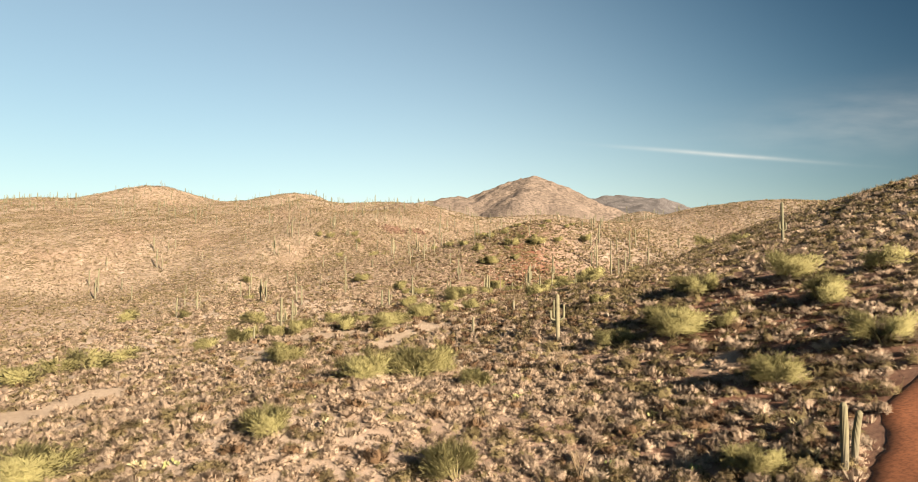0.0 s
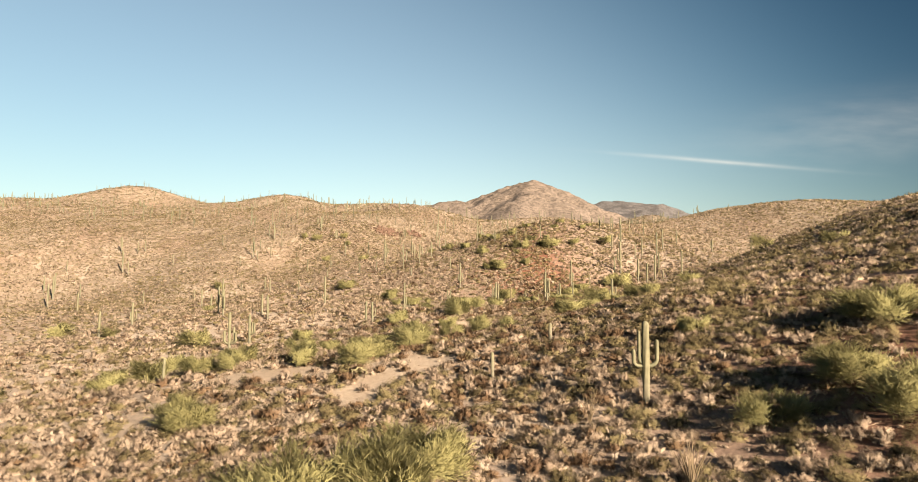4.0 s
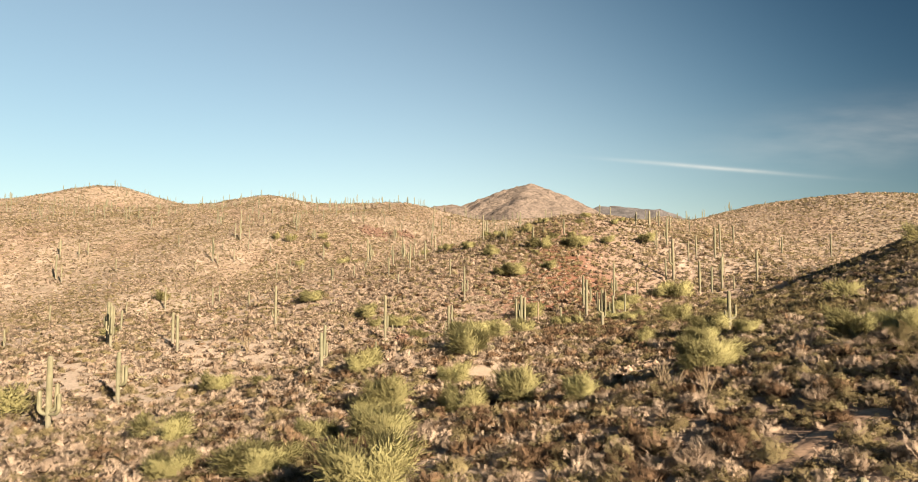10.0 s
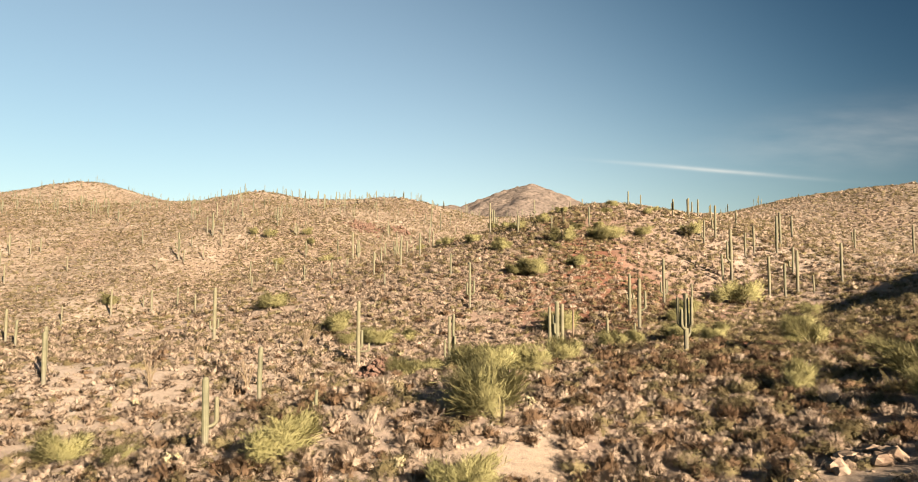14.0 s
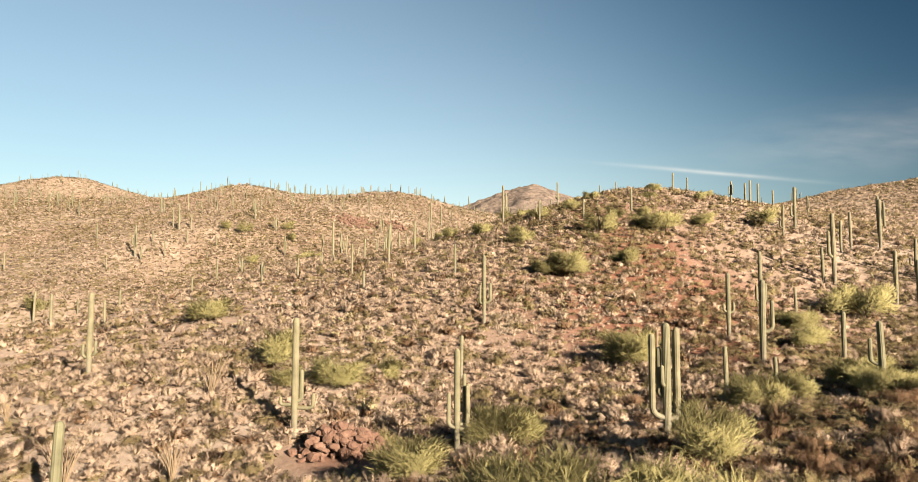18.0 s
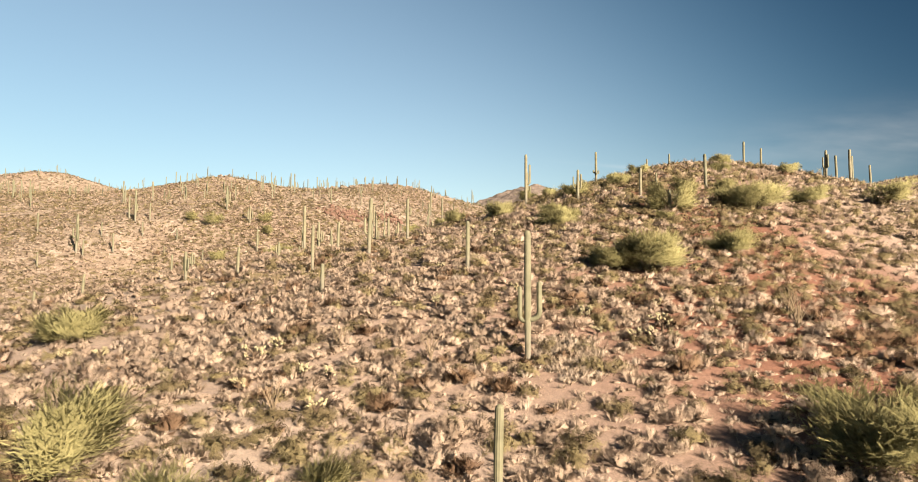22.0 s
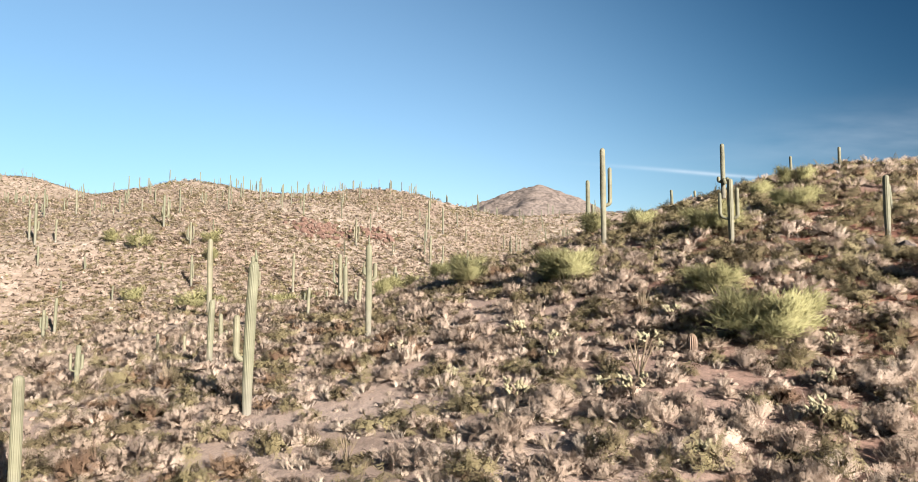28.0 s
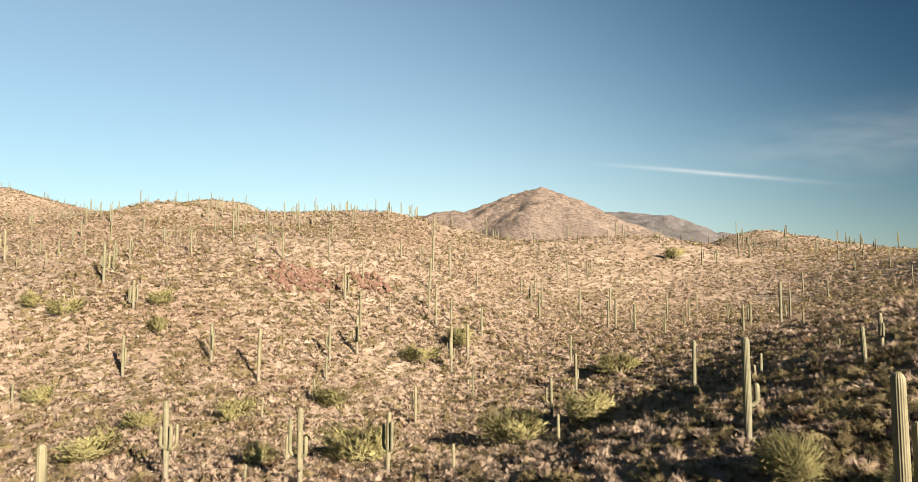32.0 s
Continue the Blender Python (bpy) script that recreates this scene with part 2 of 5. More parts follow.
def ground_material():
    m, nd, lk, b = mat_new("desert_soil", 0.95)
    geo = nd.new("ShaderNodeNewGeometry")
    pos = geo.outputs["Position"]
    big = noise_node(nd, lk, pos, 0.018, 4.0)
    mid = noise_node(nd, lk, pos, 0.16, 4.0, 0.6)
    fine = noise_node(nd, lk, pos, 2.2, 5.0, 0.7)
    grit = noise_node(nd, lk, pos, 14.0, 3.0, 0.7)
    cover = noise_node(nd, lk, pos, 0.42, 3.0, 0.75)
    red = nd.new("ShaderNodeAttribute")
    red.attribute_name = "red_soil"
    sand = nd.new("ShaderNodeAttribute")
    sand.attribute_name = "sand"
    tan = ramp_node(nd, lk, mid, ((0.3, (0.129, 0.103, 0.082)), (0.55, (0.163, 0.134, 0.110)), (0.75, (0.198, 0.168, 0.143))))
    rust = ramp_node(nd, lk, mid, ((0.3, (0.074, 0.031, 0.019)), (0.55, (0.100, 0.048, 0.032)), (0.75, (0.126, 0.071, 0.050))))
    col = mix_node(nd, lk, red.outputs["Fac"], tan, rust)
    pale = ramp_node(nd, lk, mid, ((0.3, (0.169, 0.132, 0.100)), (0.7, (0.214, 0.175, 0.137))))
    col = mix_node(nd, lk, sand.outputs["Fac"], col, pale)
    col = mix_node(nd, lk, 0.75, col, ramp_node(nd, lk, fine, ((0.3, (0.62, 0.6, 0.58)), (0.5, (0.95, 0.95, 0.95)), (0.72, (1.22, 1.2, 1.17)))), "MULTIPLY")
    col = mix_node(nd, lk, 0.6, col, ramp_node(nd, lk, grit, ((0.34, (0.5, 0.48, 0.46)), (0.5, (0.95, 0.95, 0.95)), (0.66, (1.4, 1.36, 1.3)))), "MULTIPLY")
    # litter and dwarf plants lie thick on the far slopes
    far = nd.new("ShaderNodeAttribute")
    far.attribute_name = "thicket"
    veg = ramp_node(nd, lk, cover, ((0.42, (1.0, 1.0, 1.0)), (0.5, (0.62, 0.57, 0.48)), (0.62, (0.45, 0.41, 0.31))))
    col = mix_node(nd, lk, far.outputs["Fac"], col, mix_node(nd, lk, 1.0, col, veg, "MULTIPLY"))
    speck = noise_node(nd, lk, pos, 0.22, 5.0, 0.8)
    col = mix_node(nd, lk, far.outputs["Fac"], col, mix_node(nd, lk, 1.0, col, ramp_node(nd, lk, speck, ((0.44, (1.2, 1.17, 1.15)), (0.51, (0.9, 0.87, 0.82)), (0.57, (0.42, 0.4, 0.33)))), "MULTIPLY"))
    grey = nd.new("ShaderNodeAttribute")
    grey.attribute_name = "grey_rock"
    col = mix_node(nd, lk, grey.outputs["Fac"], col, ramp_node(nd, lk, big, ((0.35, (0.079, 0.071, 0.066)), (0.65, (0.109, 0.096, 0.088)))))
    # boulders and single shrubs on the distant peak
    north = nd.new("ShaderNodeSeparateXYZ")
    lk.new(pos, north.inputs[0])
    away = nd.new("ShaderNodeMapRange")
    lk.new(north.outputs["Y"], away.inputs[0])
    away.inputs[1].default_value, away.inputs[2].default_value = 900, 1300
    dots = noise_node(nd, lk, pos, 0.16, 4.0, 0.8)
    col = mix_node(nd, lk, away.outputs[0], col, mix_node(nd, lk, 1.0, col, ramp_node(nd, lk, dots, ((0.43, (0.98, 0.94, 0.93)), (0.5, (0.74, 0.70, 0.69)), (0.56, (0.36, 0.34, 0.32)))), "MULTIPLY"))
    # the range behind: dark stone, its blue tint painted in as distance haze
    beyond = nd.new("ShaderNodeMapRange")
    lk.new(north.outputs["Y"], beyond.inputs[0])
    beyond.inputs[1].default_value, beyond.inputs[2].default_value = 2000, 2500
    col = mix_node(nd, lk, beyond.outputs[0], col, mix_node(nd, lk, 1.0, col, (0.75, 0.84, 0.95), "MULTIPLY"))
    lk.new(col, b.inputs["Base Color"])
    hsum = nd.new("ShaderNodeMath")
    hsum.operation = "MULTIPLY_ADD"
    lk.new(grit, hsum.inputs[0])
    hsum.inputs[1].default_value = 0.35
    lk.new(fine, hsum.inputs[2])
    bump_node(nd, lk, b, hsum.outputs[0], 0.8, 0.12)
    return m


MAT_GROUND = ground_material()
MAT_BURSAGE = plant_material("bursage_twigs", ((0.0, (0.177, 0.135, 0.100)), (0.35, (0.248, 0.191, 0.146)), (0.65, (0.307, 0.247, 0.191)), (1.0, (0.378, 0.326, 0.264))), form="fan", glow=0.4)
MAT_OLIVE = plant_material("creosote_leaf", ((0.0, (0.072, 0.055, 0.031)), (0.4, (0.121, 0.099, 0.051)), (0.7, (0.172, 0.143, 0.078)), (1.0, (0.233, 0.201, 0.115))), 0.25, form="leaf", glow=0.3)
MAT_GRASS = plant_material("dry_grass", ((0.0, (0.206, 0.160, 0.114)), (0.5, (0.273, 0.224, 0.176)), (1.0, (0.324, 0.285, 0.246))), 0.4, form="fan", glow=0.3, grain=(75.0, 8.0))
MAT_RUSSET = plant_material("russet_twigs", ((0.0, (0.073, 0.045, 0.028)), (0.5, (0.116, 0.075, 0.045)), (1.0, (0.160, 0.114, 0.078))), 0.4, form="fan", glow=0.3, grain=(30.0, 13.0))
MAT_PALO = plant_material("palo_verde_twigs", ((0.0, (0.168, 0.155, 0.073)), (0.45, (0.306, 0.290, 0.141)), (0.75, (0.409, 0.387, 0.201)), (1.0, (0.526, 0.500, 0.292))), 0.35, mottle=0.4, form="fan", glow=0.5, grain=(60.0, 16.0))
MAT_BARK = stone_material("green_bark", ((0.3, (0.066, 0.061, 0.030)), (0.7, (0.121, 0.106, 0.061))), 3.0)
MAT_SAGUARO = cactus_material("saguaro_skin", (0.100, 0.096, 0.067), (0.063, 0.060, 0.041), (0.091, 0.083, 0.065))
MAT_DEADWOOD = stone_material("grey_deadwood", ((0.3, (0.084, 0.061, 0.042)), (0.7, (0.144, 0.114, 0.084))), 4.0)
MAT_CHOLLA = plant_material("cholla_spines", ((0.0, (0.175, 0.154, 0.091)), (0.5, (0.258, 0.233, 0.158)), (1.0, (0.326, 0.304, 0.233))), 1.5)
MAT_CHOLLA_STEM = stone_material("cholla_stem", ((0.3, (0.0288, 0.0202, 0.0144)), (0.7, (0.0691, 0.049, 0.0317))), 5.0)
MAT_OCOTILLO = stone_material("ocotillo_wands", ((0.3, (0.092, 0.071, 0.046)), (0.7, (0.155, 0.123, 0.083))), 5.0)
MAT_BARREL = cactus_material("barrel_skin", (0.136, 0.086, 0.056), (0.101, 0.066, 0.041), (0.081, 0.056, 0.041))
MAT_PEAR = plant_material("prickly_pear_pads", ((0.0, (0.101, 0.111, 0.046)), (0.5, (0.157, 0.162, 0.071)), (1.0, (0.218, 0.213, 0.111))), 2.0, rough=0.6)
MAT_REDROCK = stone_material("red_rock", ((0.3, (0.051, 0.039, 0.029)), (0.55, (0.075, 0.061, 0.047)), (0.75, (0.100, 0.092, 0.074))), 0.9)
MAT_REDBANK = stone_material("rust_bank_rock", ((0.3, (0.046, 0.027, 0.020)), (0.55, (0.069, 0.042, 0.032)), (0.75, (0.097, 0.065, 0.051))), 0.9)
MAT_TANROCK = stone_material("tan_rock", ((0.3, (0.092, 0.064, 0.046)), (0.55, (0.136, 0.104, 0.079)), (0.75, (0.176, 0.143, 0.115))), 0.9)
MAT_DARKROCK = stone_material("dark_rock", ((0.3, (0.030, 0.025, 0.023)), (0.7, (0.066, 0.056, 0.051))), 0.9)
MAT_TRAIL = plant_material("trodden_soil", ((0.0, (0.125, 0.081, 0.058)), (0.5, (0.167, 0.118, 0.085)), (1.0, (0.216, 0.180, 0.144))), 0.8, 5.0, mottle=0.4, glow=0.0, per_plant=False)
MAT_ROAD = plant_material("red_dirt", ((0.0, (0.152, 0.057, 0.028)), (0.5, (0.196, 0.077, 0.040)), (1.0, (0.234, 0.111, 0.067))), 0.3, 4.0, mottle=0.5, glow=0.0, per_plant=False)

# ---- the lie of the land ----
# landforms: east, north, radius, rise (negative: hollow)
LAND_BASE = 18.93
BROAD = [
    (-432, 642, 260, 61.6), (164, 516, 160, 30.1), (-124, 516, 160, 32.7), (250, 120, 100, 28.8), (-290, 210, 100, -22.9),
    (70, 300, 100, 17.1), (-200, 750, 100, 57.6), (-560, 750, 100, 31.3),
]
HILLS = [
    (-2, 57, 65, -16.8), (-119, 57, 65, -25.8), (115, 116, 65, 21.8), (56, 174, 65, -14.4), (-119, 174, 65, -21.7),
    (115, 232, 65, -12.1), (-178, 291, 65, -21.5), (408, 291, 65, 35.2), (232, 291, 65, 14.0), (174, 350, 65, 15.2),
    (56, 408, 65, -12.6), (-236, 466, 65, -1.5), (232, 584, 65, 7.6), (-60, 584, 65, 19.8), (174, 642, 65, 30.1),
    (-353, 700, 65, 31.9), (-470, 700, 65, 6.7), (-294, 700, 65, -5.4),
]
SPURS = [
    (-9, -10, 42, -10.6), (142, 141, 42, -19.9), (105, 179, 42, 19.5), (-160, 217, 42, 0.4), (-122, 255, 42, -4.4),
    (105, 292, 42, -5.0), (-9, 330, 42, -16.9), (105, 330, 42, -0.4), (-47, 368, 42, -6.0), (29, 368, 42, -3.8),
    (-84, 368, 42, 4.8), (-47, 406, 42, 8.8), (142, 406, 42, 4.8), (-47, 481, 42, 13.9), (-160, 481, 42, -6.5),
    (-84, 481, 42, -9.0), (-122, 481, 42, 12.9), (29, 481, 42, 4.6), (67, 519, 42, 9.4),
]
KNOLLS = [
    (46, 66, 28, 2.9), (21, 116, 28, 1.9), (21, 267, 28, 2.2), (-13, 55, 18, 4.0), (20, 87, 18, 1.5),
    (-13, 152, 18, 7.4), (4, 168, 18, 2.0), (-29, 184, 18, 2.5), (36, 282, 18, 2.4),
]
GULLIES = [
    (-55, 116, 28, -7.4), (-4, 141, 28, -7.7), (-30, 166, 28, -10.6), (-4, 192, 28, -7.6), (46, 217, 28, -7.2),
    (-55, 217, 28, -7.8), (-4, 242, 28, -3.2), (-30, 267, 28, -4.5), (-80, 267, 28, -15.6), (-80, 318, 28, -11.7),
    (-45, 71, 18, -2.6), (-29, 136, 18, -1.6), (-45, 152, 18, -1.7), (-45, 201, 18, -2.3), (-29, 217, 18, -1.8),
    (-29, 233, 18, -1.8),
]


LANDFORMS = np.array(BROAD + HILLS + SPURS + KNOLLS + GULLIES + [(92, 172, 22, -3.0), (64, 180, 24, 2.0)], dtype=float)


def lattice(ix, iy, seed):
    h = np.sin(ix * 127.1 + iy * 311.7 + seed * 74.7) * 43758.5453
    return h - np.floor(h)


def value_noise(x, y, seed=0):
    ix, iy = np.floor(x), np.floor(y)
    fx, fy = x - ix, y - iy
    fx, fy = fx * fx * (3 - 2 * fx), fy * fy * (3 - 2 * fy)
    a, b = lattice(ix, iy, seed), lattice(ix + 1, iy, seed)
    c, d = lattice(ix, iy + 1, seed), lattice(ix + 1, iy + 1, seed)
    return (a + (b - a) * fx) * (1 - fy) + (c + (d - c) * fx) * fy - 0.5


def fractal(x, y, scale, octaves, seed=0, gain=0.5):
    z, amp, k = 0.0, 1.0, 1.0 / scale
    for o in range(octaves):
        z = z + amp * value_noise(x * k + 17.3 * o, y * k - 9.1 * o, seed + o)
        amp, k = amp * gain, k * 2.03
    return z


def cone(x, y, cx, cy, top, slope, r0, stretch=1.0):
    r = np.sqrt(((x - cx) / stretch) ** 2 + (y - cy) ** 2 + r0 * r0) - r0
    ang = np.arctan2(y - cy, x - cx)
    return top - r * slope * (1 + 0.13 * np.cos(ang) + 0.08 * np.sin(5 * ang + 0.7) + 0.05 * np.sin(11 * ang))


def ground_z(x, y):
    """Height of the land at arrays x, y."""
    x, y = np.asarray(x, float), np.asarray(y, float)
    z = np.full(x.shape, LAND_BASE)
    for cx, cy, r, h in LANDFORMS:
        z = z + h * np.exp(-((x - cx) ** 2 + (y - cy) ** 2) / (r * r))
    far = np.clip((y - 900) / 500, 0, 1)
    # the peak with its western shoulder, and the grey range behind it
    peak = cone(x, y, 190, 1741, 277, 0.45, 3) + (fractal(x, y, 70, 3, 5) * 4 + fractal(x, y, 24, 3, 15) * 9) * np.clip(np.hypot(x - 190, y - 1741) / 60, 0, 1)
    shoulder = cone(x, y, -40, 1700, 212, 0.34, 30) + fractal(x, y, 60, 4, 6) * 12
    saddle = cone(x, y, 420, 1800, 160, 0.2, 60) + fractal(x, y, 80, 4, 7) * 14
    grey = np.maximum(cone(x, y, 1000, 4016, 485, 0.30, 60), cone(x, y, 1185, 3800, 428, 0.46, 60)) + fractal(x, y, 130, 5, 8, 0.6) * 38
    grey = np.maximum(grey, cone(x, y, 1560, 4300, 200, 0.16, 200) + fractal(x, y, 130, 4, 9) * 25)
    z = np.maximum(z, np.where(y > 900, np.maximum.reduce([peak, shoulder, saddle]), -99))
    z = np.maximum(z, np.where(y > 2300, grey, -99))
    dist = np.hypot(x + 5, np.maximum(y - 240, 0))
    z = z + fractal(x, y, 26, 3, 11) * np.clip(dist / 200, 0.25, 2.2) + fractal(x, y, 7.0, 2, 21) * 0.4 + fractal(x, y, 15, 2, 25) * np.clip((dist - 120) / 150, 0, 1) * 1.6
    z = z + fractal(x, y, 150, 3, 31) * np.clip((dist - 500) / 100, 0, 1) * (1 - far) * 8
    return z


def red_at(x, y):
    """How rust-red the soil is: the near slopes and the knolls of red rock."""
    r = fractal(x, y, 30, 3, 41) * 0.5
    for cx, cy, rx, ry, k in RED_PATCHES:
        r = r + k * np.exp(-((x - cx) / rx) ** 2 - ((y - cy) / ry) ** 2)
    return np.clip(r + 0.02, 0, 1) * np.clip((900 - y) / 300, 0.15, 1)


def sand_at(x, y):
    s = 0.0
    w = fractal(x, y, 7, 3, 51) * 1.3
    for cx, cy, rx, ry, turn in SAND_PATCHES:
        c, q = math.cos(radians(turn)), math.sin(radians(turn))
        a, b = ((x - cx) * c + (y - cy) * q) / rx, (-(x - cx) * q + (y - cy) * c) / ry
        s = np.maximum(s, np.clip(1.25 - 1.0 * np.sqrt(a * a + b * b) + 1.3 * w, 0, 0.85))
    return s * np.ones_like(x)


# rust-red ground: east, north, half-widths, strength
RED_PATCHES = ((8, 228, 22, 26, 0.6), (14, 252, 30, 24, 0.35), (18, 236, 9, 12, 0.5), (15, 205, 13, 16, 0.62), (9, 262, 15, 22, 0.7), (-4, 188, 14, 8, 0.5), (-12.5, 181, 4, 4, 1.0), (30, 75, 20, 40, 0.8), (28, 120, 18, 34, 0.7), (38, 200, 25, 30, 0.7), (26, 172, 18, 15, 0.65), (20, 30, 25, 25, 0.6))
# bare pale sand of the wash: east, north, half-length, half-width, heading
SAND_PATCHES = ((-8.5, 93, 9, 3.6, 65), (-6.8, 101, 4.5, 2.3, 65), (-25, 99.5, 11, 3.2, 20), (-49, 74, 11, 4, 50), (-5, 141.5, 7, 3, 15), (13, 138, 4.5, 2.4, 0), (23, 56.5, 3.6, 2.8, 0), (-30, 86, 9, 2, 40), (-3.2, 114, 4.5, 1.8, 80), (-7, 137.5, 3, 1.6, 0), (-20, 133, 6, 2.4, 20))



def graded(core0, core1, step, end0, end1, grow):
    mids = list(np.arange(core0, core1 + 1e-6, step))
    s, a = step, mids[-1]
    while a < end1:
        s *= grow
        a += s
        mids.append(a)
    s, a, low = step, mids[0], []
    while a > end0:
        s *= grow
        a -= s
        low.append(a)
    return np.array(low[::-1] + mids)


def mesh_from(name, co, faces, smooth=False):
    """A mesh from an array of places and an array of triangles or quads."""
    me = bpy.data.meshes.new(name)
    n, k = faces.shape
    me.vertices.add(len(co))
    me.vertices.foreach_set("co", np.ascontiguousarray(co, np.float32).ravel())
    me.loops.add(n * k)
    me.loops.foreach_set("vertex_index", np.ascontiguousarray(faces, np.int32).ravel())
    me.polygons.add(n)
    me.polygons.foreach_set("loop_start", np.arange(0, n * k, k, dtype=np.int32))
    me.polygons.foreach_set("loop_total", np.full(n, k, dtype=np.int32))
    if smooth:
        me.polygons.foreach_set("use_smooth", np.ones(n, dtype=bool))
    me.update()
    me.validate()
    return me


def soil_attributes(me, x, y):
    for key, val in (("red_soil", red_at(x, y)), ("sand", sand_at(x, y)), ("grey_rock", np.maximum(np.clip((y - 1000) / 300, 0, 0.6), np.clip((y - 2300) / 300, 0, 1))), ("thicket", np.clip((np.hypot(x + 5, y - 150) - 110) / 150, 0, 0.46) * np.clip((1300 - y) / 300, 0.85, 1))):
        at = me.attributes.new(key, "FLOAT", "POINT")
        at.data.foreach_set("value", np.ascontiguousarray(val, np.float32))


gx = graded(-36, 30, 1.7, -5000, 5000, 1.07)
gy = graded(-8, 296, 1.7, -700, 5200, 1.05)
gx = np.unique(np.concatenate([gx, np.arange(-460, -60, 7.0), np.arange(54, 330, 7.0), np.arange(330, 640, 9.0), np.arange(740, 1700, 26.0)]).round(2))
gy = np.unique(np.concatenate([gy, np.arange(304, 770, 5.0), np.arange(1480, 1900, 8.0), np.arange(3450, 4150, 26.0)]).round(2))
GX, GY = np.meshgrid(gx, gy)
px_, py_ = GX.ravel(), GY.ravel()
pz_ = ground_z(px_, py_)
nx, ny = len(gx), len(gy)
ii = (np.arange(ny - 1)[:, None] * nx + np.arange(nx - 1)[None]).ravel()
ground_me = mesh_from("ground", np.stack([px_, py_, pz_], 1), np.stack([ii, ii + 1, ii + nx + 1, ii + nx], 1), True)
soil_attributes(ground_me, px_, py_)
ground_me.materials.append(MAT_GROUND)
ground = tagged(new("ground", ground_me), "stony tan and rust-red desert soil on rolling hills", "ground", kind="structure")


# ---- building blocks ----
def part(name, me, material, parent, label="", m=None):
    if isinstance(me, bmesh.types.BMesh):
        bm, me = me, bpy.data.meshes.new(name)
        bm.to_mesh(me)
        bm.free()
    if not me.materials:
        me.materials.append(material)
    ob = new(name, me)
    ob.parent = parent
    if m is not None:
        ob.matrix_basis = m
    return tagged(ob, label)


def thing(name, label, category, x, y, group="", turn=0.0, sink=0.05, size=1.0):
    ob = new(name)
    ob.empty_display_size = 0.2
    z = float(ground_z(np.array([x]), np.array([y]))[0]) - sink
    ob.matrix_basis = Matrix.LocRotScale((x, y, z), Euler((0, 0, radians(turn))), (size, size, size))
    return tagged(ob, label, category, group)


def tube(line, radii, sides=8, ribs=0.0, cap=True):
    """Points and faces of a tube along a line of places; ribs: depth of the pleats, as a share of the radius."""
    line = [Vector(p) for p in line]
    co, fa = [], []
    ref = Vector((0.31, 0.95, 0.03)).normalized()
    for i, p in enumerate(line):
        d = (line[min(i + 1, len(line) - 1)] - line[max(i - 1, 0)]).normalized()
        a = d.cross(ref)
        if a.length < 0.1:
            a = d.cross(Vector((1, 0, 0)))
        a.normalize()
        b = d.cross(a)
        for k in range(sides):
            t = 2 * math.pi * k / sides
            r = radii[i] * (1 - ribs * (k % 2))
            co.append(p + a * (r * math.cos(t)) + b * (r * math.sin(t)))
    n = len(line)
    for i in range(n - 1):
        for k in range(sides):
            k2 = (k + 1) % sides
            fa.append((i * sides + k, i * sides + k2, (i + 1) * sides + k2, (i + 1) * sides + k))
    if cap:
        co.append(line[-1])
        for k in range(sides):
            fa.append(((n - 1) * sides + (k + 1) % sides, (n - 1) * sides + k, len(co) - 1))
    return co, fa


def pydata(name, co, fa, smooth=False):
    me = bpy.data.meshes.new(name)
    me.from_pydata([tuple(c) for c in co], [], fa)
    if smooth:
        me.polygons.foreach_set("use_smooth", [True] * len(me.polygons))
    me.update()
    return me


# ---- saguaros ----
def column(h, r, lean=(0.0, 0.0), ribs=19):
    line, radii = [], []
    rise = [0, 0.03, 0.1, 0.25, 0.42, 0.6, 0.75, 0.86]
    for q in rise:
        line.append((lean[0] * q * q * h, lean[1] * q * q * h, q * h))
        radii.append(r * (0.80 + 0.20 * min(1, q / 0.4)) * (1.0 - 0.10 * max(0, q - 0.6) / 0.4))
    top, rr = h - r * 1.3, radii[-1]
    for a in (0, 22, 45, 65, 82):
        z = top + math.sin(radians(a)) * r * 1.3
        q = z / h
        if z > line[-1][2]:
            line.append((lean[0] * q * q * h, lean[1] * q * q * h, z))
            radii.append(rr * max(0.12, math.cos(radians(a)) ** 0.8))
    return tube(line, radii, ribs * 2, 0.055)


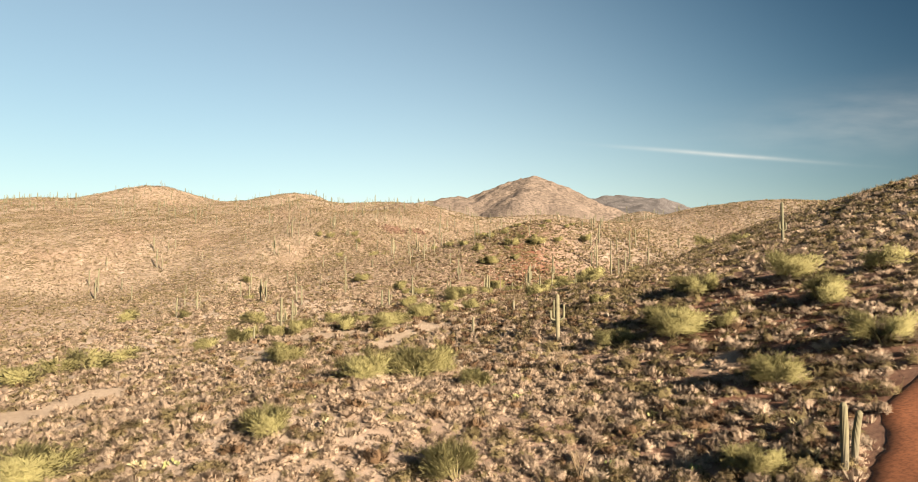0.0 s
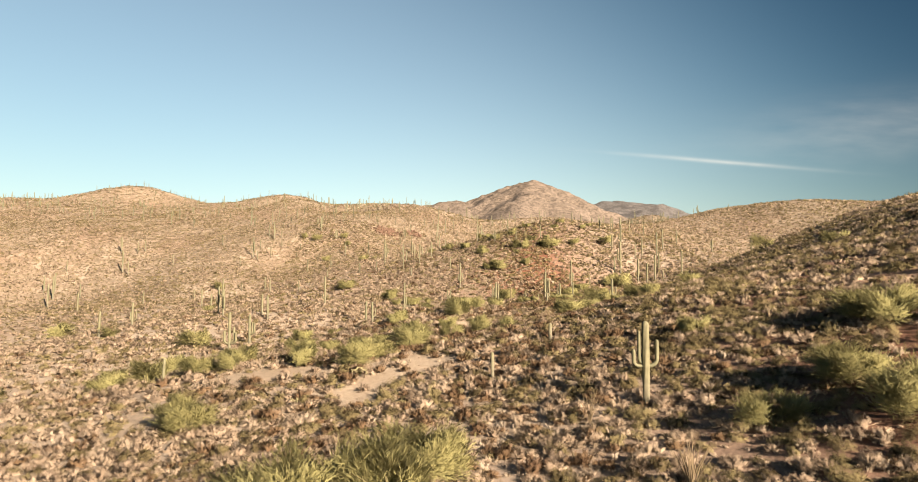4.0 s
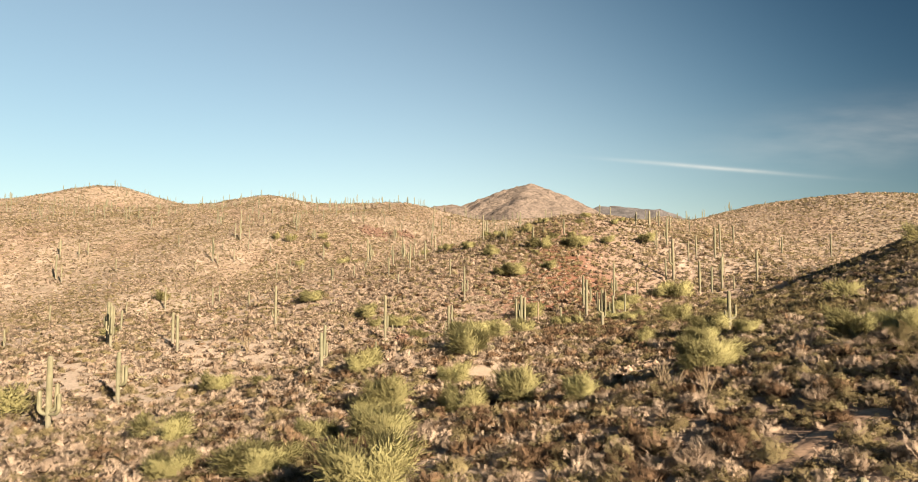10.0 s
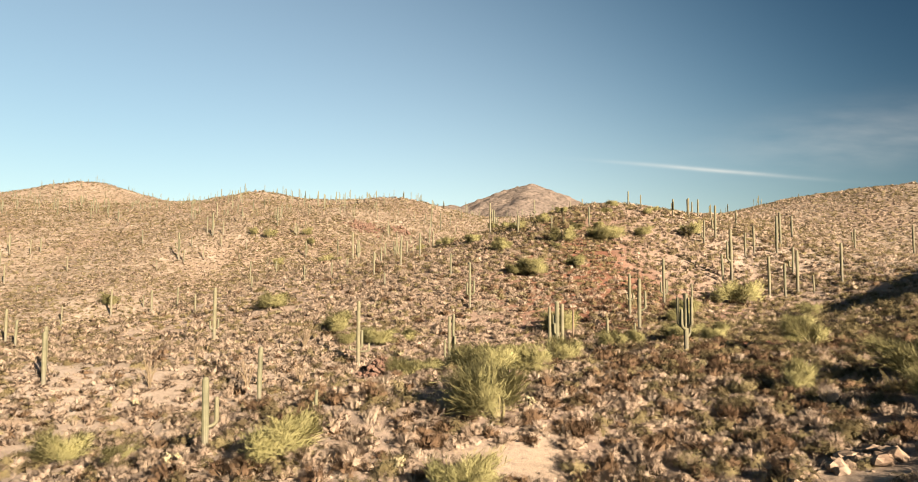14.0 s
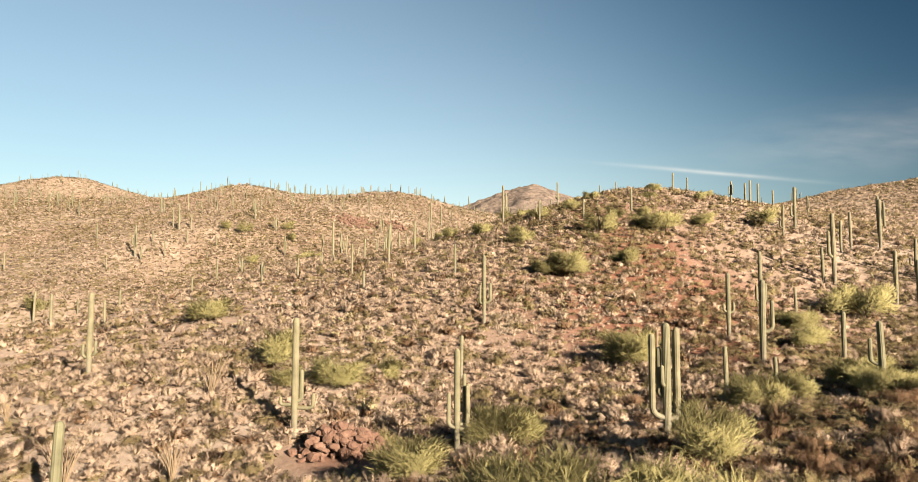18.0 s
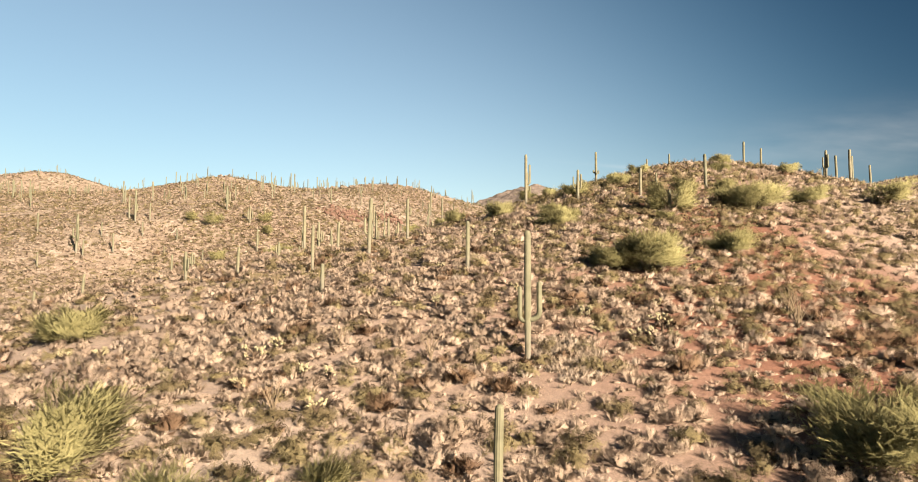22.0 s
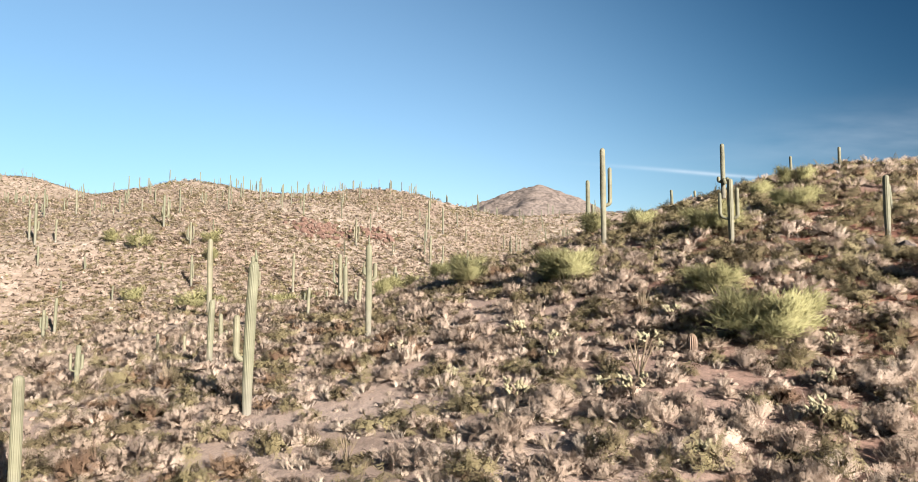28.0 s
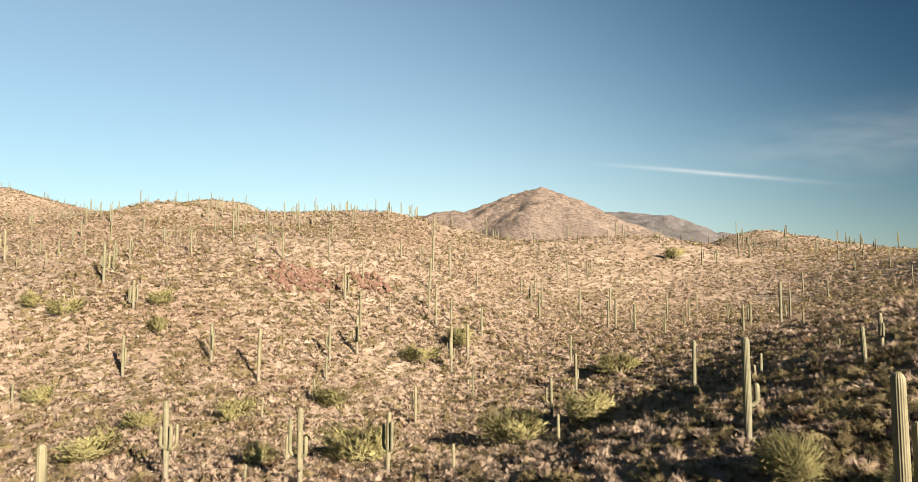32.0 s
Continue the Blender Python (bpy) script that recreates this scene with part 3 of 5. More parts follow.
def arm_tube(r, z0, az, out, up, trunk_r, ribs=11, droop=0.0):
    """An arm that leaves the trunk at height z0 to the heading az, bends and rises."""
    dx, dy = math.sin(radians(az)), math.cos(radians(az))
    line, radii = [], []
    bend = min(out * 0.8, max(0.2, up * 0.5))
    line.append((dx * trunk_r * 0.4, dy * trunk_r * 0.4, z0))
    radii.append(r * 0.8)
    line.append((dx * (out - bend) * 0.6 + dx * trunk_r * 0.6, dy * (out - bend) * 0.6 + dy * trunk_r * 0.6, z0 - droop * 0.5))
    radii.append(r * 0.88)
    for a in (0, 22, 45, 68, 90):
        s, c = math.sin(radians(a)), math.cos(radians(a))
        d = out - bend + bend * s
        line.append((dx * d, dy * d, z0 - droop + bend * (1 - c) * 0.8))
        radii.append(r * (0.9 + 0.1 * a / 90))
    zt = line[-1][2]
    for q in (0.35, 0.7):
        line.append((dx * out, dy * out, zt + (up - 1.3 * r) * q))
        radii.append(r)
    for a in (0, 25, 50, 70, 84):
        line.append((dx * out, dy * out, zt + up - 1.3 * r + math.sin(radians(a)) * 1.3 * r))
        radii.append(r * max(0.12, math.cos(radians(a)) ** 0.8))
    return tube(line, radii, ribs * 2, 0.055)


def saguaro(x, y, h, r, arms=(), lean=(0.0, 0.0), label="", sink=0.12):
    """arms: heading from north, height where it leaves, reach, rise, thickness."""
    words = {0: "tall pale green ribbed saguaro cactus without arms", 1: "pale green ribbed saguaro cactus with one raised arm"}.get(len(arms), "pale green ribbed saguaro cactus with several raised arms")
    ob = thing("saguaro", label or words, "cactus", x, y, "saguaros on the hillsides", 0.0, sink)
    part("trunk", pydata("trunk", *column(h, r, lean), smooth=False), MAT_SAGUARO, ob)
    for az, z0, out, up, ar in arms:
        part("arm", pydata("arm", *arm_tube(ar, z0, az, out, up, r)), MAT_SAGUARO, ob)
    return ob





def slim(h):
    return 0.15 + 0.013 * h


# the saguaros nearest to the flight line, with the arms that each one has
saguaro(-3.0, 208.0, 7.4, 0.20, ((92, 2.3, 0.66, 1.75, 0.16), (285, 2.2, 0.45, 1.7, 0.14)), label="tall pale green saguaro with raised arms and grey corky base")
saguaro(5.6, 176.2, 6.3, 0.24, ((272, 1.2, 0.78, 4.0, 0.17), (95, 1.1, 0.55, 4.6, 0.19), (60, 1.4, 0.7, 3.9, 0.15), (300, 2.3, 0.4, 2.4, 0.15), (240, 2.9, 0.34, 0.9, 0.12)), label="many-armed saguaro with dark scarred trunk above green shrubs")
saguaro(-16.5, 183.4, 7.9, 0.23, ((272, 2.2, 0.95, 0.35, 0.12), (95, 2.0, 1.25, 0.7, 0.14), (70, 2.4, 0.42, 1.8, 0.16)), label="tall saguaro with uneven arms beside a red rock bank")
saguaro(-5.8, 179.3, 6.2, 0.19, ((95, 1.5, 0.62, 2.2, 0.14), (270, 1.6, 0.5, 1.7, 0.13), (60, 1.7, 0.5, 2.7, 0.12)), label="slender saguaro with upright arms below a red bank")
saguaro(11.2, 76.8, 6.0, 0.27, ((275, 2.8, 0.85, 0.85, 0.14), (285, 3.0, 0.45, 2.0, 0.13), (92, 2.8, 0.78, 1.4, 0.15)), label="stout saguaro with three raised arms and lumpy crown")
saguaro(49.2, 96.1, 6.7, slim(6.7), ((90, 2.2, 0.5, 1.0, 0.13), (270, 2.4, 0.45, 0.9, 0.13)))
saguaro(-39.7, 199.4, 7.9, 0.25, ((270, 1.9, 0.6, 0.9, 0.14), (90, 2.1, 0.55, 1.0, 0.13)))
saguaro(-50.0, 178.9, 5.2, slim(5.2))
saguaro(26.2, 149.1, 4.8, 0.22, ((270, 1.9, 0.45, 0.5, 0.13), (90, 1.7, 0.7, 1.1, 0.13)))
saguaro(20.7, 202.7, 6.8, 0.22, ((270, 3.0, 0.45, 0.5, 0.13), (90, 2.9, 0.5, 0.7, 0.13)))
saguaro(29.9, 214.9, 7.8, 0.23, ((270, 1.9, 0.5, 1.6, 0.14), (90, 1.8, 0.6, 1.8, 0.15), (120, 2.0, 0.4, 1.9, 0.12)))
saguaro(15.0, 269.9, 5.4, 0.2, ((270, 2.0, 0.4, 0.3, 0.15), (80, 1.9, 0.4, 0.35, 0.15), (190, 1.8, 0.35, 0.3, 0.15)), label="ridge-top saguaro with a dark clump of stubby arms")
saguaro(-6.2, 223.8, 4.5, 0.17)
saguaro(-17.2, 242.9, 6.6, 0.23, ((268, 2.4, 0.5, 1.6, 0.14),), lean=(0.03, 0.0))
saguaro(-22.0, 236.0, 5.1, 0.17)
saguaro(-18.5, 225.0, 2.7, 0.17)
saguaro(-13.8, 254.5, 5.8, 0.2, ((95, 3.6, 0.4, 0.8, 0.13), (270, 3.9, 0.28, 0.3, 0.12)))
saguaro(3.2, 264.7, 7.8, 0.23, ((90, 3.2, 0.55, 2.7, 0.16),), label="tall ridge saguaro with one long arm beside the trunk")
saguaro(-61.3, 337.9, 6.5, 0.24, ((100, 2.0, 0.4, 2.4, 0.15),))
saguaro(5.0, 279.0, 5.9, 0.22, ((95, 2.2, 0.5, 0.9, 0.16),))
saguaro(-35.4, 377.2, 7.4, 0.25, ((95, 2.0, 0.7, 2.9, 0.16), (60, 1.8, 0.5, 3.4, 0.15), (270, 2.4, 0.5, 2.0, 0.15)))
saguaro(-69.7, 356.1, 5.5, 0.24, ((95, 1.5, 0.7, 2.0, 0.16), (270, 1.4, 0.8, 1.8, 0.16), (250, 1.8, 0.5, 2.4, 0.14), (60, 2.0, 0.5, 2.3, 0.14)))
saguaro(-41.6, 136.8, 7.2, 0.25, ((268, 1.9, 0.85, 1.6, 0.2), (92, 2.2, 0.75, 2.0, 0.2), (110, 1.9, 1.3, 1.4, 0.19)))
saguaro(-43.2, 151.1, 6.4, 0.24, ((92, 2.7, 0.55, 1.9, 0.19), (100, 2.6, 1.0, 1.6, 0.18)))
saguaro(0.8, 89.0, 2.6, 0.17)
saguaro(7.3, 97.7, 2.1, 0.19)
saguaro(101.7, 254.1, 7.3, slim(7.3))
saguaro(20.2, 33.6, 3.7, 0.21, label="saguaro pair member beside the red dirt road")
saguaro(20.9, 33.9, 3.0, 0.19, lean=(0.12, 0.0), label="leaning saguaro pair member beside the red dirt road")

KINDS = {}


def saguaro_kind(arms, variant):
    """Shared meshes of a saguaro six metres tall with that many arms."""
    key = (arms, variant)
    if key not in KINDS:
        rnd = random.Random(100 * arms + variant)
        made = [("trunk", pydata("trunk", *column(6.0, 0.235, (rnd.uniform(-0.02, 0.02), rnd.uniform(-0.02, 0.02)), 12)))]
        first = rnd.uniform(0, 360)
        for k in range(arms):
            made.append(("arm", pydata("arm", *arm_tube(rnd.uniform(0.12, 0.16), rnd.uniform(1.5, 2.7), first + 360 * k / arms + rnd.uniform(-25, 25), rnd.uniform(0.45, 0.8), rnd.uniform(0.7, 2.6), 0.24, 9))))
        KINDS[key] = made
    return KINDS[key]


def cactus(x, y, h, arms):
    """One of the many saguaros that stand further off. arms 9: a dead, bare stem."""
    rnd = random.Random(round(x * 31 + y * 17))
    if arms == 9:
        ob = thing("dead_saguaro", "dead dark-brown saguaro stem, bare and upright", "cactus", x, y, "", 0, 0.1)
        part("trunk", pydata("trunk", *column(h, 0.12, (0.01, 0.0), 7)), MAT_DEADWOOD, ob)
        return ob
    words = {0: "pale green saguaro without arms on the stony slope", 1: "pale green saguaro with a single raised arm", 2: "pale green saguaro with two raised arms"}
    if h < 2.2:
        words[0] = "short young saguaro column among low shrubs"
    ob = thing("saguaro", words.get(arms, "many-armed pale green saguaro on the stony slope"), "cactus", x, y, "saguaros on the hillsides", rnd.uniform(0, 360) if arms else 0.0, 0.12)
    s = h / 6.0
    wide = s ** 0.55
    ob.scale = (wide, wide, s)
    for name, me in saguaro_kind(arms, rnd.randrange(4)):
        part(name, me, MAT_SAGUARO, ob)
    return ob


cactus(-35.3, 101.2, 3.1, 0)
cactus(-18.6, 145.2, 4.3, 1)
cactus(-70.4, 147.7, 5.2, 0)
cactus(-13.4, 148.7, 1.4, 1)
cactus(-70.7, 159.7, 5.3, 3)
cactus(16.6, 169.2, 5.7, 4)
cactus(-23.9, 170.7, 5.9, 0)
cactus(-47.4, 174.9, 5.8, 0)
cactus(-58.0, 175.5, 6.8, 3)
cactus(-60.5, 179.0, 6.8, 4)
cactus(21.5, 182.2, 4.6, 1)
cactus(16.7, 186.2, 2.4, 0)
cactus(13.6, 187.2, 3.4, 0)
cactus(10.3, 192.4, 4.0, 9)
cactus(19.3, 193.2, 7.1, 1)
cactus(26.7, 194.4, 4.2, 0)
cactus(-5.5, 195.5, 3.7, 0)
cactus(-92.9, 200.5, 3.8, 1)
cactus(-74.5, 208.4, 4.5, 0)
cactus(-78.7, 212.0, 5.6, 0)
cactus(36.1, 218.7, 3.7, 0)
cactus(59.6, 222.4, 3.5, 0)
cactus(54.8, 223.2, 6.4, 0)
cactus(52.2, 223.7, 7.7, 1)
cactus(57.4, 223.7, 8.2, 0)
cactus(-77.6, 224.2, 1.8, 0)
cactus(65.9, 224.2, 7.6, 0)
cactus(-54.4, 227.2, 3.8, 0)
cactus(46.6, 230.4, 5.8, 0)
cactus(-127.3, 231.0, 6.5, 0)
cactus(48.7, 231.2, 10.5, 1)
cactus(61.3, 232.2, 5.7, 1)
cactus(-65.2, 232.4, 4.9, 0)
cactus(-48.5, 240.9, 2.8, 0)
cactus(-111.5, 241.5, 4.8, 0)
cactus(-37.6, 241.9, 3.5, 2)
cactus(56.5, 241.9, 5.4, 0)
cactus(-31.9, 242.2, 3.3, 0)
cactus(17.6, 243.7, 2.8, 1)
cactus(59.3, 243.7, 6.2, 0)
cactus(64.4, 244.0, 8.4, 0)
cactus(49.7, 246.7, 5.5, 1)
cactus(53.7, 250.2, 8.1, 1)
cactus(68.5, 250.2, 7.7, 0)
cactus(16.7, 252.0, 3.8, 0)
cactus(-22.6, 252.2, 3.9, 0)
cactus(86.8, 252.4, 5.1, 2)
cactus(-30.4, 252.5, 2.5, 2)
cactus(25.6, 252.9, 5.0, 0)
cactus(9.3, 255.8, 4.4, 2)
cactus(20.4, 256.9, 1.9, 0)
cactus(-27.0, 258.8, 1.4, 0)
cactus(-25.0, 260.0, 2.4, 1)
cactus(-29.8, 260.8, 1.5, 0)
cactus(77.2, 261.2, 5.6, 1)
cactus(-16.2, 265.8, 2.6, 1)
cactus(50.0, 266.9, 4.7, 2)
cactus(54.4, 267.9, 5.6, 0)
cactus(-105.7, 267.9, 4.1, 0)
cactus(-21.3, 269.8, 2.6, 0)
cactus(-18.1, 270.0, 3.9, 0)
cactus(67.8, 270.7, 4.2, 1)
cactus(40.6, 273.9, 4.1, 0)
cactus(28.5, 275.0, 2.6, 0)
cactus(57.1, 275.7, 4.8, 0)
cactus(-97.9, 276.2, 7.2, 0)
cactus(44.6, 276.2, 3.6, 0)
cactus(60.1, 276.2, 5.2, 0)
cactus(64.2, 277.7, 4.3, 0)
cactus(26.0, 279.0, 2.3, 0)
cactus(-33.9, 279.7, 8.4, 0)
cactus(-93.2, 283.9, 3.5, 0)
cactus(-83.8, 284.2, 5.9, 0)
cactus(16.1, 286.0, 3.0, 0)
cactus(-176.2, 288.2, 10.3, 0)
cactus(-58.0, 290.3, 4.0, 2)
cactus(63.9, 290.4, 4.3, 0)
cactus(20.7, 291.0, 3.1, 2)
cactus(-11.2, 293.0, 2.4, 0)
cactus(-23.3, 294.2, 6.4, 4)
cactus(-28.3, 296.2, 1.6, 0)
cactus(-35.4, 297.5, 6.8, 5)
cactus(15.1, 299.2, 2.1, 2)
cactus(-17.0, 299.5, 5.6, 2)
cactus(-134.8, 300.9, 2.5, 0)
cactus(-182.7, 301.0, 10.5, 0)
cactus(-171.6, 302.5, 6.3, 0)
cactus(-1.6, 302.7, 3.0, 0)
cactus(17.7, 303.5, 2.8, 0)
cactus(25.8, 304.5, 1.4, 0)
cactus(-27.3, 304.7, 2.9, 0)
cactus(-191.7, 308.2, 7.9, 0)
cactus(-187.6, 309.5, 9.0, 0)
cactus(15.8, 315.2, 6.2, 0)
cactus(-106.5, 317.7, 3.9, 0)
cactus(-75.1, 318.4, 6.4, 0)
cactus(-162.7, 324.5, 6.9, 1)
cactus(6.7, 325.0, 3.2, 0)
cactus(-142.0, 326.2, 5.5, 0)
cactus(-101.5, 326.9, 4.6, 0)
cactus(-104.0, 328.2, 10.2, 3)
cactus(-167.9, 328.9, 10.5, 0)
cactus(-37.6, 329.5, 3.0, 0)
cactus(-196.6, 331.2, 5.7, 0)
cactus(-96.5, 331.4, 5.2, 0)
cactus(-73.6, 332.2, 2.9, 0)
cactus(-84.5, 334.0, 2.4, 0)
cactus(2.7, 336.0, 6.2, 1)
cactus(-17.4, 338.5, 6.1, 2)
cactus(-104.2, 339.2, 3.9, 0)
cactus(-33.1, 340.2, 3.5, 2)
cactus(42.5, 340.5, 2.4, 0)
cactus(-94.0, 341.0, 4.3, 0)
cactus(-84.7, 341.5, 3.2, 1)
cactus(-42.5, 342.8, 8.4, 0)
cactus(-69.9, 343.7, 2.0, 0)
cactus(-125.6, 344.9, 5.7, 0)
cactus(-50.9, 345.0, 6.5, 2)
cactus(8.1, 345.5, 6.4, 1)
cactus(-33.1, 348.7, 4.0, 0)
cactus(-100.5, 349.2, 9.2, 1)
cactus(-172.3, 350.7, 5.9, 0)
cactus(-97.1, 350.8, 5.3, 0)
cactus(-168.4, 350.9, 6.2, 0)
cactus(-181.4, 351.9, 8.6, 2)
cactus(-103.8, 352.0, 6.7, 0)
cactus(45.4, 352.7, 7.8, 0)
cactus(39.7, 354.7, 5.2, 1)
cactus(-34.0, 355.5, 6.7, 1)
cactus(-81.2, 357.0, 2.2, 0)
cactus(-12.3, 358.0, 8.4, 3)
cactus(9.7, 359.0, 5.4, 0)
cactus(-29.8, 359.5, 7.1, 3)
cactus(-9.2, 363.0, 6.8, 0)
cactus(-79.5, 363.4, 8.2, 3)
cactus(-102.3, 371.5, 2.4, 0)
cactus(-97.1, 372.7, 2.8, 0)
cactus(-6.2, 372.7, 6.1, 0)
cactus(57.4, 373.7, 3.2, 0)
cactus(-15.7, 373.8, 8.4, 1)
cactus(-12.6, 377.0, 5.0, 0)
cactus(27.0, 377.7, 6.6, 1)
cactus(-111.2, 380.0, 7.2, 1)
cactus(-93.8, 380.5, 3.6, 0)
cactus(23.1, 385.5, 6.7, 0)
cactus(-17.7, 390.5, 7.7, 0)
cactus(18.7, 396.0, 7.2, 0)
cactus(-6.3, 401.7, 4.5, 0)
cactus(42.4, 402.7, 6.8, 0)
cactus(-13.3, 405.0, 8.4, 0)
cactus(-17.7, 405.7, 9.2, 0)
cactus(-26.3, 407.5, 4.7, 0)
cactus(5.7, 409.2, 4.7, 0)
cactus(29.5, 409.7, 6.3, 0)
cactus(-21.2, 413.2, 4.3, 1)
cactus(54.7, 415.0, 4.9, 0)
cactus(85.7, 417.5, 5.8, 0)
cactus(-9.0, 427.5, 5.2, 0)
cactus(22.1, 431.5, 7.1, 0)
cactus(40.0, 438.5, 3.9, 0)
cactus(97.7, 473.7, 6.6, 0)


# ---- palo verde trees ----
def blades(rng, centres, ways, length, width):
    """Thin triangles that start at centres and point along ways; returns places (n, 3, 3)."""
    n = len(centres)
    side = np.cross(ways, rng.normal(size=(n, 3)))
    side /= np.linalg.norm(side, axis=1, keepdims=True) + 1e-9
    half = side * (width * rng.uniform(0.6, 1.3, (n, 1)))
    return np.stack([centres - half, centres + half, centres + ways * (length * rng.uniform(0.6, 1.3, (n, 1)))], 1)


def fans(rng, apex, way, length, half):
    """Triangular sprays that open out from an apex along a heading; returns places (n, 3, 3), the apex in the middle."""
    n = len(apex)
    side = np.cross(way, rng.normal(size=(n, 3)))
    side *= half * rng.uniform(0.6, 1.3, (n, 1)) / (np.linalg.norm(side, axis=1, keepdims=True) + 1e-9)
    tip = apex + way * (length * rng.uniform(0.65, 1.25, (n, 1)))
    return np.stack([tip - side, apex, tip + side], 1)


def turned_out(rng, tris, flat, fuzz, hearts=0, face_share=0.5):
    """Adds normals: the mound as a whole catches the light, with each spray turned a little its own way."""
    soft = tris + np.array([0, 0, 0.25])
    soft = soft / (np.linalg.norm(soft, axis=2, keepdims=True) + 1e-6) + rng.normal(0, fuzz, (len(tris), 1, 3))
    soft /= np.linalg.norm(soft, axis=2, keepdims=True)
    tris = tris * np.array([1, 1, flat])
    face = np.cross(tris[:, 1] - tris[:, 0], tris[:, 2] - tris[:, 0])
    face /= np.linalg.norm(face, axis=1, keepdims=True) + 1e-9
    back = (face * soft.mean(1)).sum(1) < 0
    soft = soft + face_share * np.where(back[:, None], -face, face)[:, None, :]
    soft /= np.linalg.norm(soft, axis=2, keepdims=True)
    tris[back] = tris[back][:, ::-1]
    soft[back] = soft[back][:, ::-1]
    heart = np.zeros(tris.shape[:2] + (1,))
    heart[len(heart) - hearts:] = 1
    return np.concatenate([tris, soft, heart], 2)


def spread_out(me, heart=None):
    """Marks each loose triangle as a fan, across and outward from its apex, or as part of the darkened heart."""
    n = len(me.vertices) // 3
    fan = np.zeros((n, 3, 3), np.float32)
    fan[:, 0, :2], fan[:, 2, :2] = (-1, 1), (1, 1)
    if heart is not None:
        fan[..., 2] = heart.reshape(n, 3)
    me.attributes.new("fan", "FLOAT_VECTOR", "POINT").data.foreach_set("vector", fan.ravel())


def tri_mesh(name, tris):
    tris = tris.reshape(-1, 3, 3)
    return mesh_from(name, tris.reshape(-1, 3), np.arange(len(tris) * 3).reshape(-1, 3))


PALO_KINDS, PALO_FAR = [], []
for kind in range(7):
    rng = np.random.default_rng(300 + kind)
    stems, tips = [], []
    for k in range(rng.integers(4, 7)):
        az, out = rng.uniform(0, 2 * math.pi), rng.uniform(0.7, 1.75)
        p0 = np.array([0.06 * math.cos(az), 0.06 * math.sin(az), -0.1])
        p1 = p0 + np.array([math.cos(az) * out * 0.3, math.sin(az) * out * 0.3, rng.uniform(0.6, 1.0)])
        p2 = p1 + np.array([math.cos(az + 0.3) * out * 0.55, math.sin(az + 0.3) * out * 0.55, rng.uniform(0.5, 0.9)])
        stems.append(tube([p0, (p0 + p1) / 2 + rng.normal(0, 0.04, 3), p1, (p1 + p2) / 2 + rng.normal(0, 0.05, 3), p2], [0.08, 0.065, 0.05, 0.035, 0.02], 6))
        for q in range(6):
            b = p1 + (p2 - p1) * rng.uniform(0.0, 1.0)
            az2 = az + rng.uniform(-1.5, 1.5)
            e = b + np.array([math.cos(az2) * rng.uniform(0.3, 1.1), math.sin(az2) * rng.uniform(0.3, 1.1), rng.uniform(-0.05, 0.7)])
            tips.append((b, e))
            stems.append(tube([b, (b + e) / 2 + rng.normal(0, 0.05, 3), e], [0.022, 0.016, 0.008], 4))
    for n, half, store in ((190, 0.048, PALO_KINDS), (46, 0.11, PALO_FAR)):
        tris = []
        for b, e in tips:
            c = b + (e - b) * rng.uniform(0.0, 1.1, (n, 1)) + rng.normal(0, 0.2, (n, 3))
            w = (e - b) / np.linalg.norm(e - b) * 0.7 + np.array([0, 0, 0.5]) + rng.normal(0, 0.45, (n, 3))
            w /= np.linalg.norm(w, axis=1, keepdims=True)
            tris.append(fans(rng, c, w, 0.42, half))
        crown = np.concatenate(tris)
        low = crown[rng.random(len(crown)) < 0.25] * np.array([1.05, 1.05, 0.5])
        lift = np.array([0, 0, 0.9])
        crown = turned_out(rng, np.concatenate([crown, low]) - lift, 1.0, 0.3, face_share=0.12)
        soft = crown[..., 3:6].reshape(-1, 3)
        crown = tri_mesh("crown", crown[..., :3] + lift)
        crown.attributes.new("custom_normal", "FLOAT_VECTOR", "POINT").data.foreach_set("vector", np.ascontiguousarray(soft, np.float32).ravel())
        spread_out(crown)
        store.append((stems, crown))
PALO_STEMS = [[pydata("limb", *s) for s in stems] for stems, _ in PALO_KINDS]


def palo_verde(x, y, h):
    rnd = random.Random(round(x * 13 + y * 7))
    k = rnd.randrange(len(PALO_KINDS))
    near = abs(x + 5) < 44 and y < 285
    ob = thing("palo_verde", "yellow-green palo verde tree with fine leafless twigs" if h > 2.4 else "low yellow-green palo verde bush with fine twigs", "tree", x, y, "palo verdes along the wash and slopes", rnd.uniform(0, 360), 0.05)
    s = h / 2.75
    ob.scale = (s * rnd.uniform(0.95, 1.3), s * rnd.uniform(0.95, 1.3), s * 0.98)
    for i, me in enumerate(PALO_STEMS[k]):
        if i % 7 == 0 or near and i % 7 < 3:
            part("trunk" if i == 0 else "limb", me, MAT_BARK, ob)
    part("crown", (PALO_KINDS if near else PALO_FAR)[k][1], MAT_PALO, ob)
    return ob


